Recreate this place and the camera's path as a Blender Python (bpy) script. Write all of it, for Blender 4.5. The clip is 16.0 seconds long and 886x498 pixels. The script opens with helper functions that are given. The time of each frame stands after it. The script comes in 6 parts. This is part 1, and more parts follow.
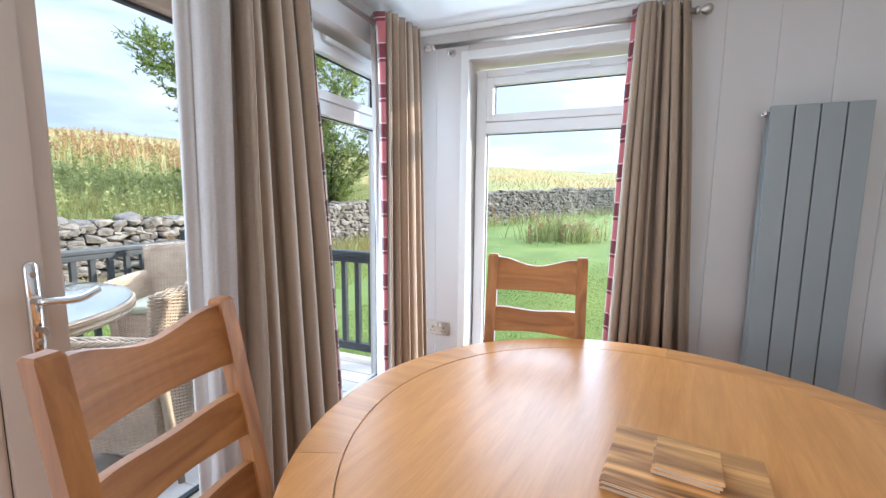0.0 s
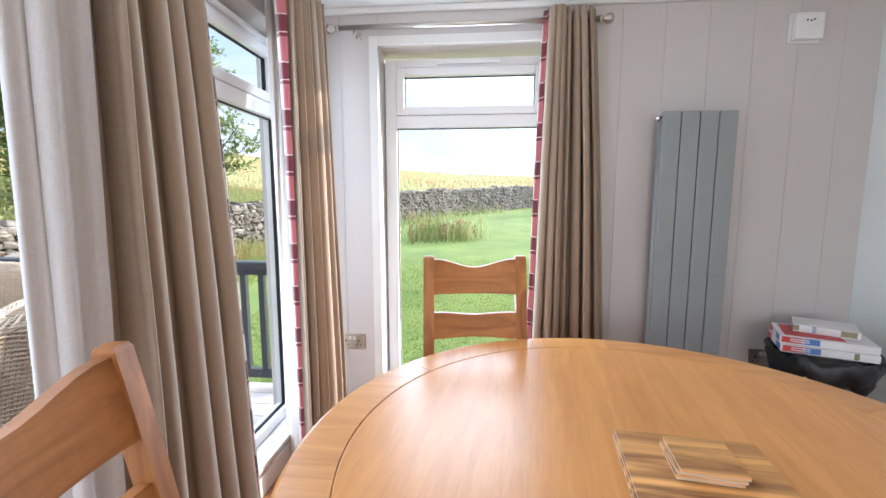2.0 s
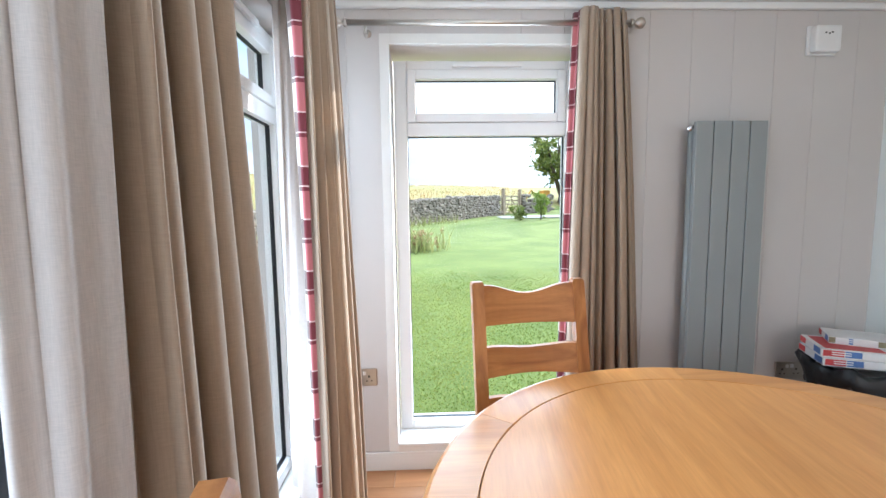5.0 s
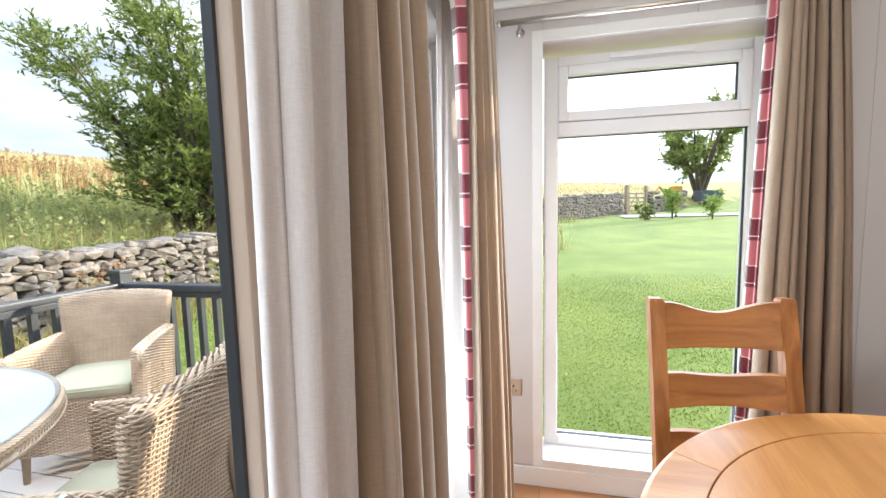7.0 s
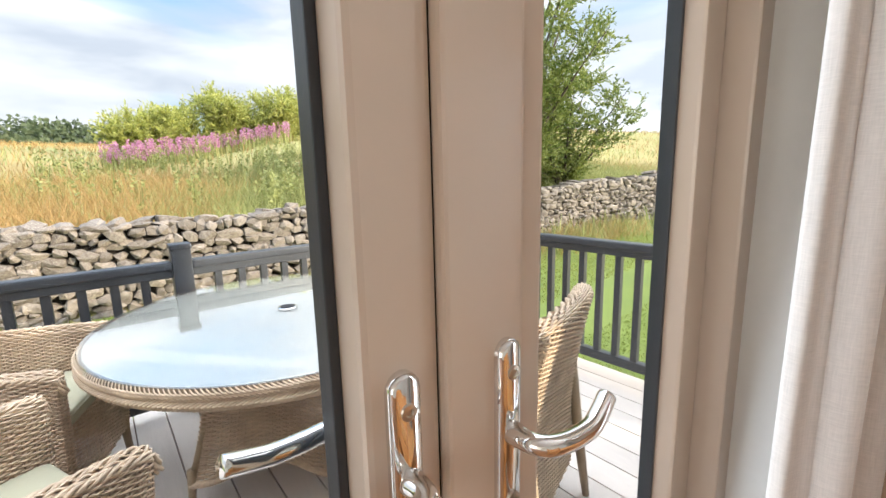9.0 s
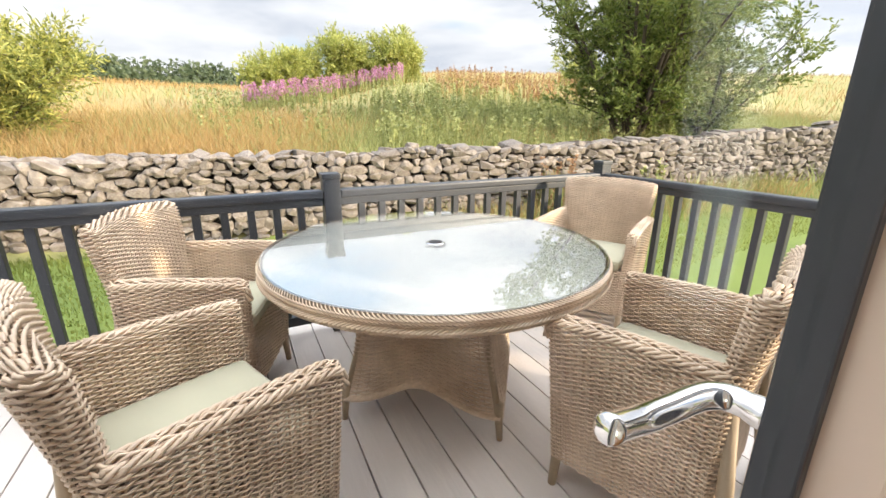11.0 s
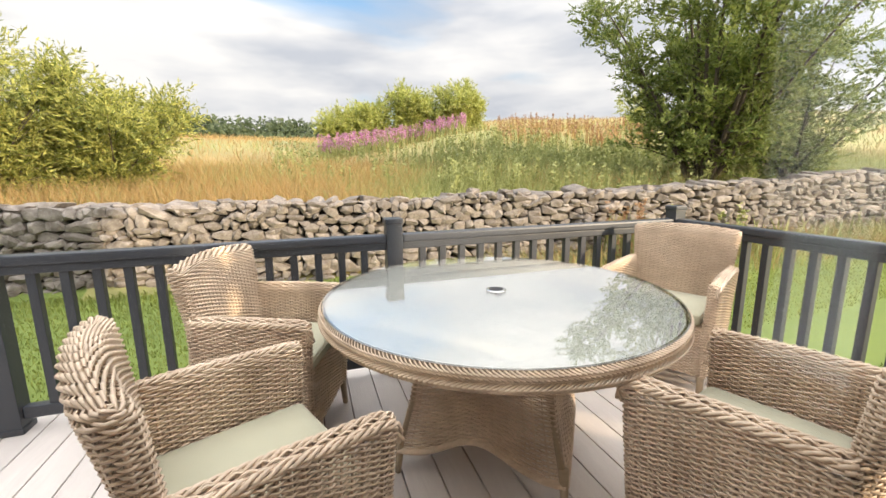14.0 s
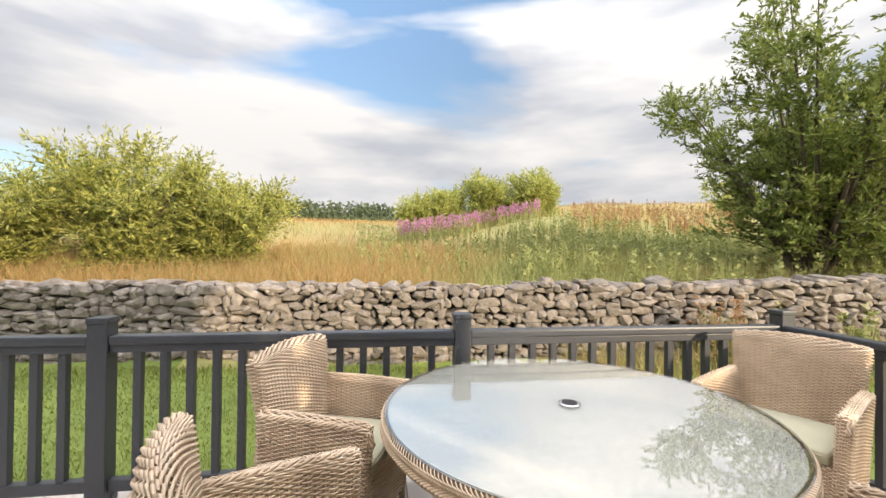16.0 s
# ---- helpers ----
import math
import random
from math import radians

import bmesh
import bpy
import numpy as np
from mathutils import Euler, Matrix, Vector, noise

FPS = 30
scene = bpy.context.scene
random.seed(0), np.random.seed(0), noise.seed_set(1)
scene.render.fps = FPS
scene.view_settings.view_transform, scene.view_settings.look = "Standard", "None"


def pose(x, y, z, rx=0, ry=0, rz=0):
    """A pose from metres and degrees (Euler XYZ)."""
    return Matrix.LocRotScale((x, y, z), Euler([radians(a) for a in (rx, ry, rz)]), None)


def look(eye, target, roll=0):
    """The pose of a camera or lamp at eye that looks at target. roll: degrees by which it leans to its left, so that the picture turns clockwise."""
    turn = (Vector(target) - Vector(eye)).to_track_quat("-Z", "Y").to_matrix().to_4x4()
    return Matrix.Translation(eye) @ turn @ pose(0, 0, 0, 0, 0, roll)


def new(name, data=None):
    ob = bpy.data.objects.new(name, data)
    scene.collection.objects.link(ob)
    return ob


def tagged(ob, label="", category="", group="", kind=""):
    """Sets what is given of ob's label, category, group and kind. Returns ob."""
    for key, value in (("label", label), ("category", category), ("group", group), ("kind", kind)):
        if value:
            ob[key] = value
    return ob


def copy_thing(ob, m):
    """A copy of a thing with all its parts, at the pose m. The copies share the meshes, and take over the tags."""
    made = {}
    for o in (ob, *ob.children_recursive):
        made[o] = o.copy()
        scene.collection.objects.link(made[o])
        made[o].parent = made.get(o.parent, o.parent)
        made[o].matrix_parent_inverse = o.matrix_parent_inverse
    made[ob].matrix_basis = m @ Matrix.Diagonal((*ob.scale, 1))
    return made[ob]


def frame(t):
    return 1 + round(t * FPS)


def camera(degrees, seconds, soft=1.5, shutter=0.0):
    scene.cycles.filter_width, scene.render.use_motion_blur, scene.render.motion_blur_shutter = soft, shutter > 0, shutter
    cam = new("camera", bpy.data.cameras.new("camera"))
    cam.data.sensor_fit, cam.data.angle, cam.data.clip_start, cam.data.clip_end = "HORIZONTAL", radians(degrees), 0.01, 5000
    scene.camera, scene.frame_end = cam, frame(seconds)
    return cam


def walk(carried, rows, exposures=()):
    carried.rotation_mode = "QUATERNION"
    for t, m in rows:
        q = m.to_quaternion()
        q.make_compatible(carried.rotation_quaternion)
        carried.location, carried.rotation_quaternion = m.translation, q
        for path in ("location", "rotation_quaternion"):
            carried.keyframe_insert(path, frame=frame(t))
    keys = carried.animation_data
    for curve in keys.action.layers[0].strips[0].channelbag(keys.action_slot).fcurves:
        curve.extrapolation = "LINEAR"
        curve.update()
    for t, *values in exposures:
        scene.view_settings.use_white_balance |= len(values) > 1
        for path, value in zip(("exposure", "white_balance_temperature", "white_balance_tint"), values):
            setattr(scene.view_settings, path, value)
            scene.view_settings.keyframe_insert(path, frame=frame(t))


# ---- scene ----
cam = camera(93.9, 16.0)

PATH = [
    (0, (1.125, 0.323, 1.307), (0.364, 2.156, 1.061), 0.6),
    (0.5, (1.039, 0.358, 1.287), (0.513, 2.273, 1.05), 0.6),
    (1, (0.961, 0.373, 1.297), (0.605, 2.326, 1.055), 0.4),
    (1.5, (0.901, 0.4, 1.296), (0.659, 2.37, 1.054), 0.2),
    (2, (0.851, 0.424, 1.294), (0.677, 2.402, 1.056), 0.0),
    (2.5, (0.799, 0.476, 1.296), (0.663, 2.458, 1.065), 0.0),
    (3, (0.753, 0.544, 1.301), (0.632, 2.528, 1.075), -0.1),
    (5.5, (0.445, 0.644, 1.327), (0.532, 2.634, 1.146), -0.8),
    (6, (0.409, 0.659, 1.334), (0.398, 2.651, 1.162), -0.4),
    (6.5, (0.348, 0.665, 1.349), (0.151, 2.647, 1.168), -0.7),
    (7, (0.313, 0.678, 1.352), (-0.143, 2.616, 1.165), -1.3),
    (7.5, (0.244, 0.663, 1.339), (-0.503, 2.509, 1.146), -1.6),
    (8, (0.129, 0.647, 1.352), (-0.906, 2.343, 1.13), -1.5),
    (8.5, (0.05, 0.631, 1.329), (-1.275, 2.106, 1.066), -1.9),
    (9, (0.026, 0.578, 1.295), (-1.488, 1.841, 0.958), -1.4),
    (9.5, (-0.019, 0.52, 1.268), (-1.635, 1.619, 0.842), -1.7),
    (10, (-0.099, 0.458, 1.243), (-1.766, 1.444, 0.741), -1.1),
    (12.5, (-0.237, 0.432, 1.234), (-2.017, 1.173, 0.702), 0.0),
    (13, (-0.236, 0.434, 1.236), (-2.038, 1.149, 0.746), -0.4),
    (13.5, (-0.242, 0.439, 1.239), (-2.072, 1.112, 0.798), -0.6),
    (14, (-0.238, 0.446, 1.24), (-2.11, 1.05, 0.875), -0.6),
    (14.5, (-0.238, 0.454, 1.26), (-2.151, 0.969, 0.989), -0.5),
    (15, (-0.242, 0.457, 1.291), (-2.192, 0.874, 1.132), -0.1),
    (15.5, (-0.248, 0.464, 1.308), (-2.22, 0.797, 1.251), 0.3),
    (16, (-0.252, 0.462, 1.325), (-2.233, 0.739, 1.346), 0.6),
]
walk(cam, [(t, look(eye, target, roll)) for t, eye, target, roll in PATH], [(0, 0.98, 5100, 8), (0.5, 1.0, 5250, 10), (1, 1.0, 5800, 16), (1.5, 1.06, 5550, 13), (2.5, 1.05, 5250, 10), (6, 1.06, 5250, 7), (7, 1.05, 5650, 9), (8, 0.92, 5850, 9), (9, 0.92, 6000, 10), (12.5, 0.83, 6350, 13), (14, 0.70, 6500, 13), (15, 0.68, 6650, 13), (16, 0.57, 6550, 14)])

# ---- world, sun, large lights ----
GAP = (-0.84, 0.02, 0.55)           # direction of the blue gap in the clouds
SUN_AZ, SUN_EL = 50.0, 13.0         # degrees from +y towards +x, and above the horizon
world = bpy.data.worlds.new("world")
scene.world = world
world.use_nodes = True
wn, wl = world.node_tree.nodes, world.node_tree.links
wn.clear()
sky = wn.new("ShaderNodeTexSky")
sky.sky_type, sky.sun_disc = "NISHITA", False
sky.sun_elevation, sky.sun_rotation = radians(SUN_EL), radians(SUN_AZ)
sky.air_density, sky.dust_density, sky.ozone_density = 1.0, 1.0, 1.5
wtc = wn.new("ShaderNodeTexCoord")
wmap = wn.new("ShaderNodeMapping")
wmap.inputs["Scale"].default_value = (1.0, 1.0, 4.2)
wmap.inputs["Location"].default_value = (0.35, 0.1, 0.2)
wnoise = wn.new("ShaderNodeTexNoise")
wnoise.inputs["Scale"].default_value, wnoise.inputs["Detail"].default_value = 1.5, 5.0
wnoise.inputs["Roughness"].default_value, wnoise.inputs["Distortion"].default_value = 0.52, 0.4
wramp = wn.new("ShaderNodeValToRGB")
wramp.color_ramp.elements[0].position, wramp.color_ramp.elements[1].position = 0.36, 0.53
wn2 = wn.new("ShaderNodeTexNoise")
wn2.inputs["Scale"].default_value, wn2.inputs["Detail"].default_value = 2.6, 6.0
wr2 = wn.new("ShaderNodeValToRGB")
wr2.color_ramp.elements[0].position, wr2.color_ramp.elements[1].position = 0.38, 0.60
wr2.color_ramp.elements[0].color = (2.7, 2.78, 3.0, 1)
wr2.color_ramp.elements[1].color = (4.35, 4.2, 4.05, 1)
wmix = wn.new("ShaderNodeMix")
wmix.data_type = "RGBA"
wbg = wn.new("ShaderNodeBackground")
wbg.inputs["Strength"].default_value = 0.15
wout = wn.new("ShaderNodeOutputWorld")
wl.new(wtc.outputs["Generated"], wmap.inputs["Vector"])
wl.new(wmap.outputs["Vector"], wnoise.inputs["Vector"])
wl.new(wmap.outputs["Vector"], wn2.inputs["Vector"])
wl.new(wn2.outputs["Fac"], wr2.inputs["Fac"])
# one torn gap of blue in the cloud cover above the field
wgap, wgm, wcl, wsum = wn.new("ShaderNodeVectorMath"), wn.new("ShaderNodeMapRange"), wn.new("ShaderNodeMath"), wn.new("ShaderNodeMath")
wgap.operation = "DISTANCE"
wgap.inputs[1].default_value = GAP
wl.new(wtc.outputs["Generated"], wgap.inputs[0]), wl.new(wgap.outputs["Value"], wgm.inputs["Value"])
wgm.inputs["From Min"].default_value, wgm.inputs["From Max"].default_value = 0.0, 0.40
wgm.inputs["To Min"].default_value, wgm.inputs["To Max"].default_value = -0.24, 0.07
wl.new(wnoise.outputs["Fac"], wsum.inputs[0]), wl.new(wgm.outputs[0], wsum.inputs[1])
wl.new(wsum.outputs[0], wramp.inputs["Fac"])
wl.new(wramp.outputs["Color"], wmix.inputs["Factor"])
wl.new(sky.outputs["Color"], wmix.inputs["A"])
wl.new(wr2.outputs["Color"], wmix.inputs["B"])
# an overcast sky is about three times brighter overhead than at the horizon
wsep, wgr, wmul = wn.new("ShaderNodeSeparateXYZ"), wn.new("ShaderNodeMapRange"), wn.new("ShaderNodeVectorMath")
wgr.inputs["To Min"].default_value, wgr.inputs["To Max"].default_value = 1.0, 6.0
wmul.operation = "SCALE"
wpow = wn.new("ShaderNodeMath")
wpow.operation, wpow.use_clamp = "POWER", True
wpow.inputs[1].default_value = 3.4
wl.new(wtc.outputs["Generated"], wsep.inputs[0]), wl.new(wsep.outputs["Z"], wpow.inputs[0]), wl.new(wpow.outputs[0], wgr.inputs["Value"])
wl.new(wmix.outputs["Result"], wmul.inputs[0]), wl.new(wgr.outputs[0], wmul.inputs["Scale"])
# thin cloud glows on the side where the sun stands
wdot, wdp, wdr, wglow = wn.new("ShaderNodeVectorMath"), wn.new("ShaderNodeMath"), wn.new("ShaderNodeMapRange"), wn.new("ShaderNodeVectorMath")
wdot.operation, wdp.operation, wdp.use_clamp, wglow.operation = "DOT_PRODUCT", "POWER", True, "SCALE"
wdot.inputs[1].default_value = (math.sin(radians(SUN_AZ)), math.cos(radians(SUN_AZ)), 0.1)
wdp.inputs[1].default_value = 1.3
wdr.inputs["To Min"].default_value, wdr.inputs["To Max"].default_value = 1.0, 1.8
wl.new(wtc.outputs["Generated"], wdot.inputs[0]), wl.new(wdot.outputs["Value"], wdp.inputs[0]), wl.new(wdp.outputs[0], wdr.inputs["Value"])
wl.new(wmul.outputs["Vector"], wglow.inputs[0]), wl.new(wdr.outputs[0], wglow.inputs["Scale"])
wl.new(wglow.outputs["Vector"], wbg.inputs["Color"])
wl.new(wbg.outputs["Background"], wout.inputs["Surface"])

sun = new("sun", bpy.data.lights.new("sun", "SUN"))
sun.data.energy, sun.data.angle, sun.data.color = 4.0, radians(1.5), (1.0, 0.80, 0.56)
sd = Vector((math.sin(radians(SUN_AZ)) * math.cos(radians(SUN_EL)), math.cos(radians(SUN_AZ)) * math.cos(radians(SUN_EL)), math.sin(radians(SUN_EL))))
sun.matrix_world = look(sd * 50, (0, 0, 0))


def window_lamp(name, eye, target, w, h, watts, col=(0.87, 0.95, 1.0)):
    lamp = new(name, bpy.data.lights.new(name, "AREA"))
    lamp.data.shape, lamp.data.size, lamp.data.size_y = "RECTANGLE", w, h
    lamp.data.energy, lamp.data.color = watts, col
    lamp.matrix_world = look(eye, target)
    return lamp


# daylight entering by the openings: north window, west window, patio doors
window_lamp("daylight_north", (0.78, 2.70, 1.1), (0.78, 0, 0.9), 0.8, 1.75, 15)
window_lamp("daylight_west", (-0.12, 2.08, 1.1), (3, 1.9, 0.9), 0.6, 1.75, 7)
# warm fill lamp at a south wall opening added out of view
window_lamp("fill_lounge", (1.3, -3.92, 1.35), (1.3, 1, 1.1), 2.3, 1.55, 30, (1.0, 0.91, 0.81))
window_lamp("daylight_doors", (-0.13, 0.80, 1.1), (3, 0.9, 0.8), 1.2, 1.75, 8.5)

# ---- materials ----


def nodes_of(name):
    m = bpy.data.materials.new(name)
    m.use_nodes = True
    nt = m.node_tree
    return m, nt.nodes, nt.links, nt.nodes["Principled BSDF"]


def mat(name, col, rough=0.6, metal=0.0, var=0.12, scale=6.0, grain=60.0, bump=0.1, stretch=(1, 1, 1), coord="Object", spec=0.5, per=0.0, sheen=0.0, col2=None, island=False):
    """A surface with variation at two scales, optional second colour, and a random shift per object."""
    m, n, l, b = nodes_of(name)
    tc, mp = n.new("ShaderNodeTexCoord"), n.new("ShaderNodeMapping")
    mp.inputs["Scale"].default_value = stretch
    l.new(tc.outputs[coord], mp.inputs["Vector"])
    big, small = n.new("ShaderNodeTexNoise"), n.new("ShaderNodeTexNoise")
    big.inputs["Scale"].default_value, big.inputs["Detail"].default_value = scale, 4
    small.inputs["Scale"].default_value, small.inputs["Detail"].default_value = grain, 3
    l.new(mp.outputs[0], big.inputs["Vector"]), l.new(mp.outputs[0], small.inputs["Vector"])
    a = n.new("ShaderNodeMix")
    a.data_type = "RGBA"
    c2 = col2 or tuple(min(1, c * (1 - 2.2 * var)) for c in col)
    a.inputs["A"].default_value, a.inputs["B"].default_value = (*c2, 1), (*col, 1)
    r = n.new("ShaderNodeMapRange")
    r.inputs["From Min"].default_value, r.inputs["From Max"].default_value = 0.3, 0.7
    l.new(big.outputs["Fac"], r.inputs["Value"]), l.new(r.outputs[0], a.inputs["Factor"])
    h = n.new("ShaderNodeHueSaturation")
    v = n.new("ShaderNodeMapRange")
    v.inputs["To Min"].default_value, v.inputs["To Max"].default_value = 1 - var, 1 + var
    l.new(small.outputs["Fac"], v.inputs["Value"])
    val = v.outputs[0]
    if per:
        oi, pr, mu = n.new("ShaderNodeNewGeometry" if island else "ShaderNodeObjectInfo"), n.new("ShaderNodeMapRange"), n.new("ShaderNodeMath")
        pr.inputs["To Min"].default_value, pr.inputs["To Max"].default_value = 1 - per, 1 + per
        mu.operation = "MULTIPLY"
        l.new(oi.outputs["Random Per Island" if island else "Random"], pr.inputs["Value"]), l.new(pr.outputs[0], mu.inputs[0]), l.new(val, mu.inputs[1])
        val = mu.outputs[0]
    l.new(val, h.inputs["Value"]), l.new(a.outputs["Result"], h.inputs["Color"]), l.new(h.outputs[0], b.inputs["Base Color"])
    b.inputs["Roughness"].default_value, b.inputs["Metallic"].default_value = rough, metal
    b.inputs["Specular IOR Level"].default_value = spec
    if sheen:
        b.inputs["Sheen Weight"].default_value = sheen
    if bump:
        bp = n.new("ShaderNodeBump")
        bp.inputs["Strength"].default_value, bp.inputs["Distance"].default_value = bump, 0.004
        l.new(small.outputs["Fac"], bp.inputs["Height"]), l.new(bp.outputs[0], b.inputs["Normal"])
    return m


def wood(name, light, dark, axis=1, rough=0.35, scale=9.0, coat=0.0, per=0.0):
    """Oiled wood: stretched rings and pores along one axis."""
    m, n, l, b = nodes_of(name)
    tc, mp = n.new("ShaderNodeTexCoord"), n.new("ShaderNodeMapping")
    s = [1.0, 1.0, 1.0]
    s[axis] = 0.07
    mp.inputs["Scale"].default_value = s
    l.new(tc.outputs["Object"], mp.inputs["Vector"])
    nz, fine, big = n.new("ShaderNodeTexNoise"), n.new("ShaderNodeTexNoise"), n.new("ShaderNodeTexNoise")
    nz.inputs["Scale"].default_value, nz.inputs["Detail"].default_value, nz.inputs["Distortion"].default_value = scale, 6, 1.4
    fine.inputs["Scale"].default_value, fine.inputs["Detail"].default_value = 190, 3
    big.inputs["Scale"].default_value = 2.0
    l.new(mp.outputs[0], nz.inputs["Vector"]), l.new(mp.outputs[0], fine.inputs["Vector"]), l.new(tc.outputs["Object"], big.inputs["Vector"])
    rp = n.new("ShaderNodeValToRGB")
    e = rp.color_ramp.elements
    e[0].position, e[0].color, e[1].position, e[1].color = 0.30, (*dark, 1), 0.62, (*light, 1)
    l.new(nz.outputs["Fac"], rp.inputs["Fac"])
    hs, mr = n.new("ShaderNodeHueSaturation"), n.new("ShaderNodeMapRange")
    mr.inputs["To Min"].default_value, mr.inputs["To Max"].default_value = 0.86, 1.12
    l.new(fine.outputs["Fac"], mr.inputs["Value"])
    val = mr.outputs[0]
    mb, mu = n.new("ShaderNodeMapRange"), n.new("ShaderNodeMath")
    mb.inputs["To Min"].default_value, mb.inputs["To Max"].default_value = 0.8, 1.18
    mu.operation = "MULTIPLY"
    l.new(big.outputs["Fac"], mb.inputs["Value"]), l.new(mb.outputs[0], mu.inputs[0]), l.new(val, mu.inputs[1])
    val = mu.outputs[0]
    if per:
        oi, pr, m2 = n.new("ShaderNodeObjectInfo"), n.new("ShaderNodeMapRange"), n.new("ShaderNodeMath")
        pr.inputs["To Min"].default_value, pr.inputs["To Max"].default_value = 1 - per, 1 + per
        m2.operation = "MULTIPLY"
        l.new(oi.outputs["Random"], pr.inputs["Value"]), l.new(pr.outputs[0], m2.inputs[0]), l.new(val, m2.inputs[1])
        val = m2.outputs[0]
    l.new(val, hs.inputs["Value"]), l.new(rp.outputs[0], hs.inputs["Color"]), l.new(hs.outputs[0], b.inputs["Base Color"])
    b.inputs["Roughness"].default_value = rough
    b.inputs["Specular IOR Level"].default_value = 0.3
    b.inputs["Coat Weight"].default_value, b.inputs["Coat Roughness"].default_value = coat, 0.25
    bp = n.new("ShaderNodeBump")
    bp.inputs["Strength"].default_value, bp.inputs["Distance"].default_value = 0.12, 0.002
    l.new(fine.outputs["Fac"], bp.inputs["Height"]), l.new(bp.outputs[0], b.inputs["Normal"])
    return m


def glass_mat(name, tint=(1, 1, 1), top=0.22, power=5.0, least=0.012):
    m, n, l, b = nodes_of(name)
    n.remove(b)
    out = n["Material Output"]
    tr, gl, mx, lw = n.new("ShaderNodeBsdfTransparent"), n.new("ShaderNodeBsdfGlossy"), n.new("ShaderNodeMixShader"), n.new("ShaderNodeLayerWeight")
    pw, mr = n.new("ShaderNodeMath"), n.new("ShaderNodeMapRange")
    tr.inputs["Color"].default_value = (*tint, 1)
    gl.inputs["Roughness"].default_value = 0.0
    lw.inputs["Blend"].default_value = 0.5
    pw.operation = "POWER"
    pw.inputs[1].default_value = power
    mr.inputs["To Min"].default_value, mr.inputs["To Max"].default_value = least, top
    l.new(lw.outputs["Facing"], pw.inputs[0]), l.new(pw.outputs[0], mr.inputs["Value"])
    l.new(mr.outputs[0], mx.inputs[0]), l.new(tr.outputs[0], mx.inputs[1]), l.new(gl.outputs[0], mx.inputs[2]), l.new(mx.outputs[0], out.inputs["Surface"])
    return m


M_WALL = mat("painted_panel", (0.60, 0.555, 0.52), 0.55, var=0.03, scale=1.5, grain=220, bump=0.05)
# pale green-white paint, lightened further for the stronger light on this wall
M_EAST = mat("painted_wall_pale_lit", (0.80, 0.83, 0.80), 0.55, var=0.03, scale=1.5, grain=220, bump=0.05)
M_CEIL = mat("ceiling_board", (0.82, 0.80, 0.77), 0.6, var=0.03, scale=2, grain=160, bump=0.06)
M_FLOOR = wood("floor_laminate", (0.42, 0.20, 0.085), (0.27, 0.12, 0.05), axis=0, rough=0.35, per=0.12)
M_UPVC = mat("upvc_white", (0.80, 0.79, 0.78), 0.28, var=0.015, scale=2, grain=40, bump=0.0)
# white door plastic, darkened and warmed in colour for shade and indoor light
M_UPVC_SHADED = mat("upvc_door_shaded", (0.61, 0.50, 0.405), 0.3, var=0.015, scale=2, grain=40, bump=0.0)
M_GASKET = mat("anthracite_foil", (0.035, 0.04, 0.048), 0.45, var=0.05, scale=9, grain=150, bump=0.05)
M_SEAL = mat("black_rubber_seal", (0.012, 0.012, 0.013), 0.6, var=0.05, bump=0)
M_GLASS = glass_mat("window_glass", (0.97, 0.985, 0.98), 0.12, 5.0, 0.004)
M_CHROME = mat("polished_chrome", (0.80, 0.78, 0.76), 0.07, 1.0, var=0.02, bump=0)
M_NICKEL = mat("satin_nickel", (0.55, 0.50, 0.44), 0.28, 1.0, var=0.04, bump=0)
M_OAK = wood("oiled_oak", (0.74, 0.345, 0.10), (0.64, 0.28, 0.072), axis=1, rough=0.33, scale=14, coat=0.2)
M_OAKR = wood("oiled_oak_band", (0.70, 0.335, 0.105), (0.55, 0.235, 0.063), axis=0, rough=0.36, scale=14, coat=0.25)
# chair and underframe oak, with backlit shade put into its darker tone
M_OAKV = wood("oiled_oak_upright_dim", (0.45, 0.188, 0.05), (0.27, 0.10, 0.025), axis=2, rough=0.48, scale=16, coat=0.0, per=0.06)
M_OAKH = wood("oiled_oak_rail_dim", (0.45, 0.188, 0.05), (0.27, 0.10, 0.025), axis=0, rough=0.48, scale=16, coat=0.0, per=0.06)
M_SEAM = mat("dark_joint", (0.10, 0.04, 0.014), 0.7, var=0.1, bump=0)
M_ACACIA = wood("acacia", (0.84, 0.44, 0.14), (0.15, 0.05, 0.018), axis=0, rough=0.6, scale=17, per=0.2)
M_CORKED = mat("pale_board_edge", (0.72, 0.60, 0.46), 0.6, var=0.08, bump=0.1)
M_RAD = mat("grey_radiator_enamel", (0.275, 0.287, 0.277), 0.38, var=0.02, scale=2, grain=90, bump=0)
# near-black, painted as the shade seen between the radiator columns
M_RADGAP = mat("radiator_gap_shade", (0.02, 0.02, 0.022), 0.7, var=0.02, bump=0)
M_PLASTIC = mat("white_plastic", (0.80, 0.78, 0.75), 0.35, var=0.02, bump=0)
M_RAIL = mat("anthracite_rail", (0.045, 0.05, 0.06), 0.42, var=0.10, scale=5, grain=90, bump=0.08, stretch=(1, 1, 0.3))
M_DECK = mat("composite_deck", (0.73, 0.655, 0.59), 0.62, var=0.10, scale=3, grain=70, bump=0.22, stretch=(0.12, 1, 1), per=0.07)
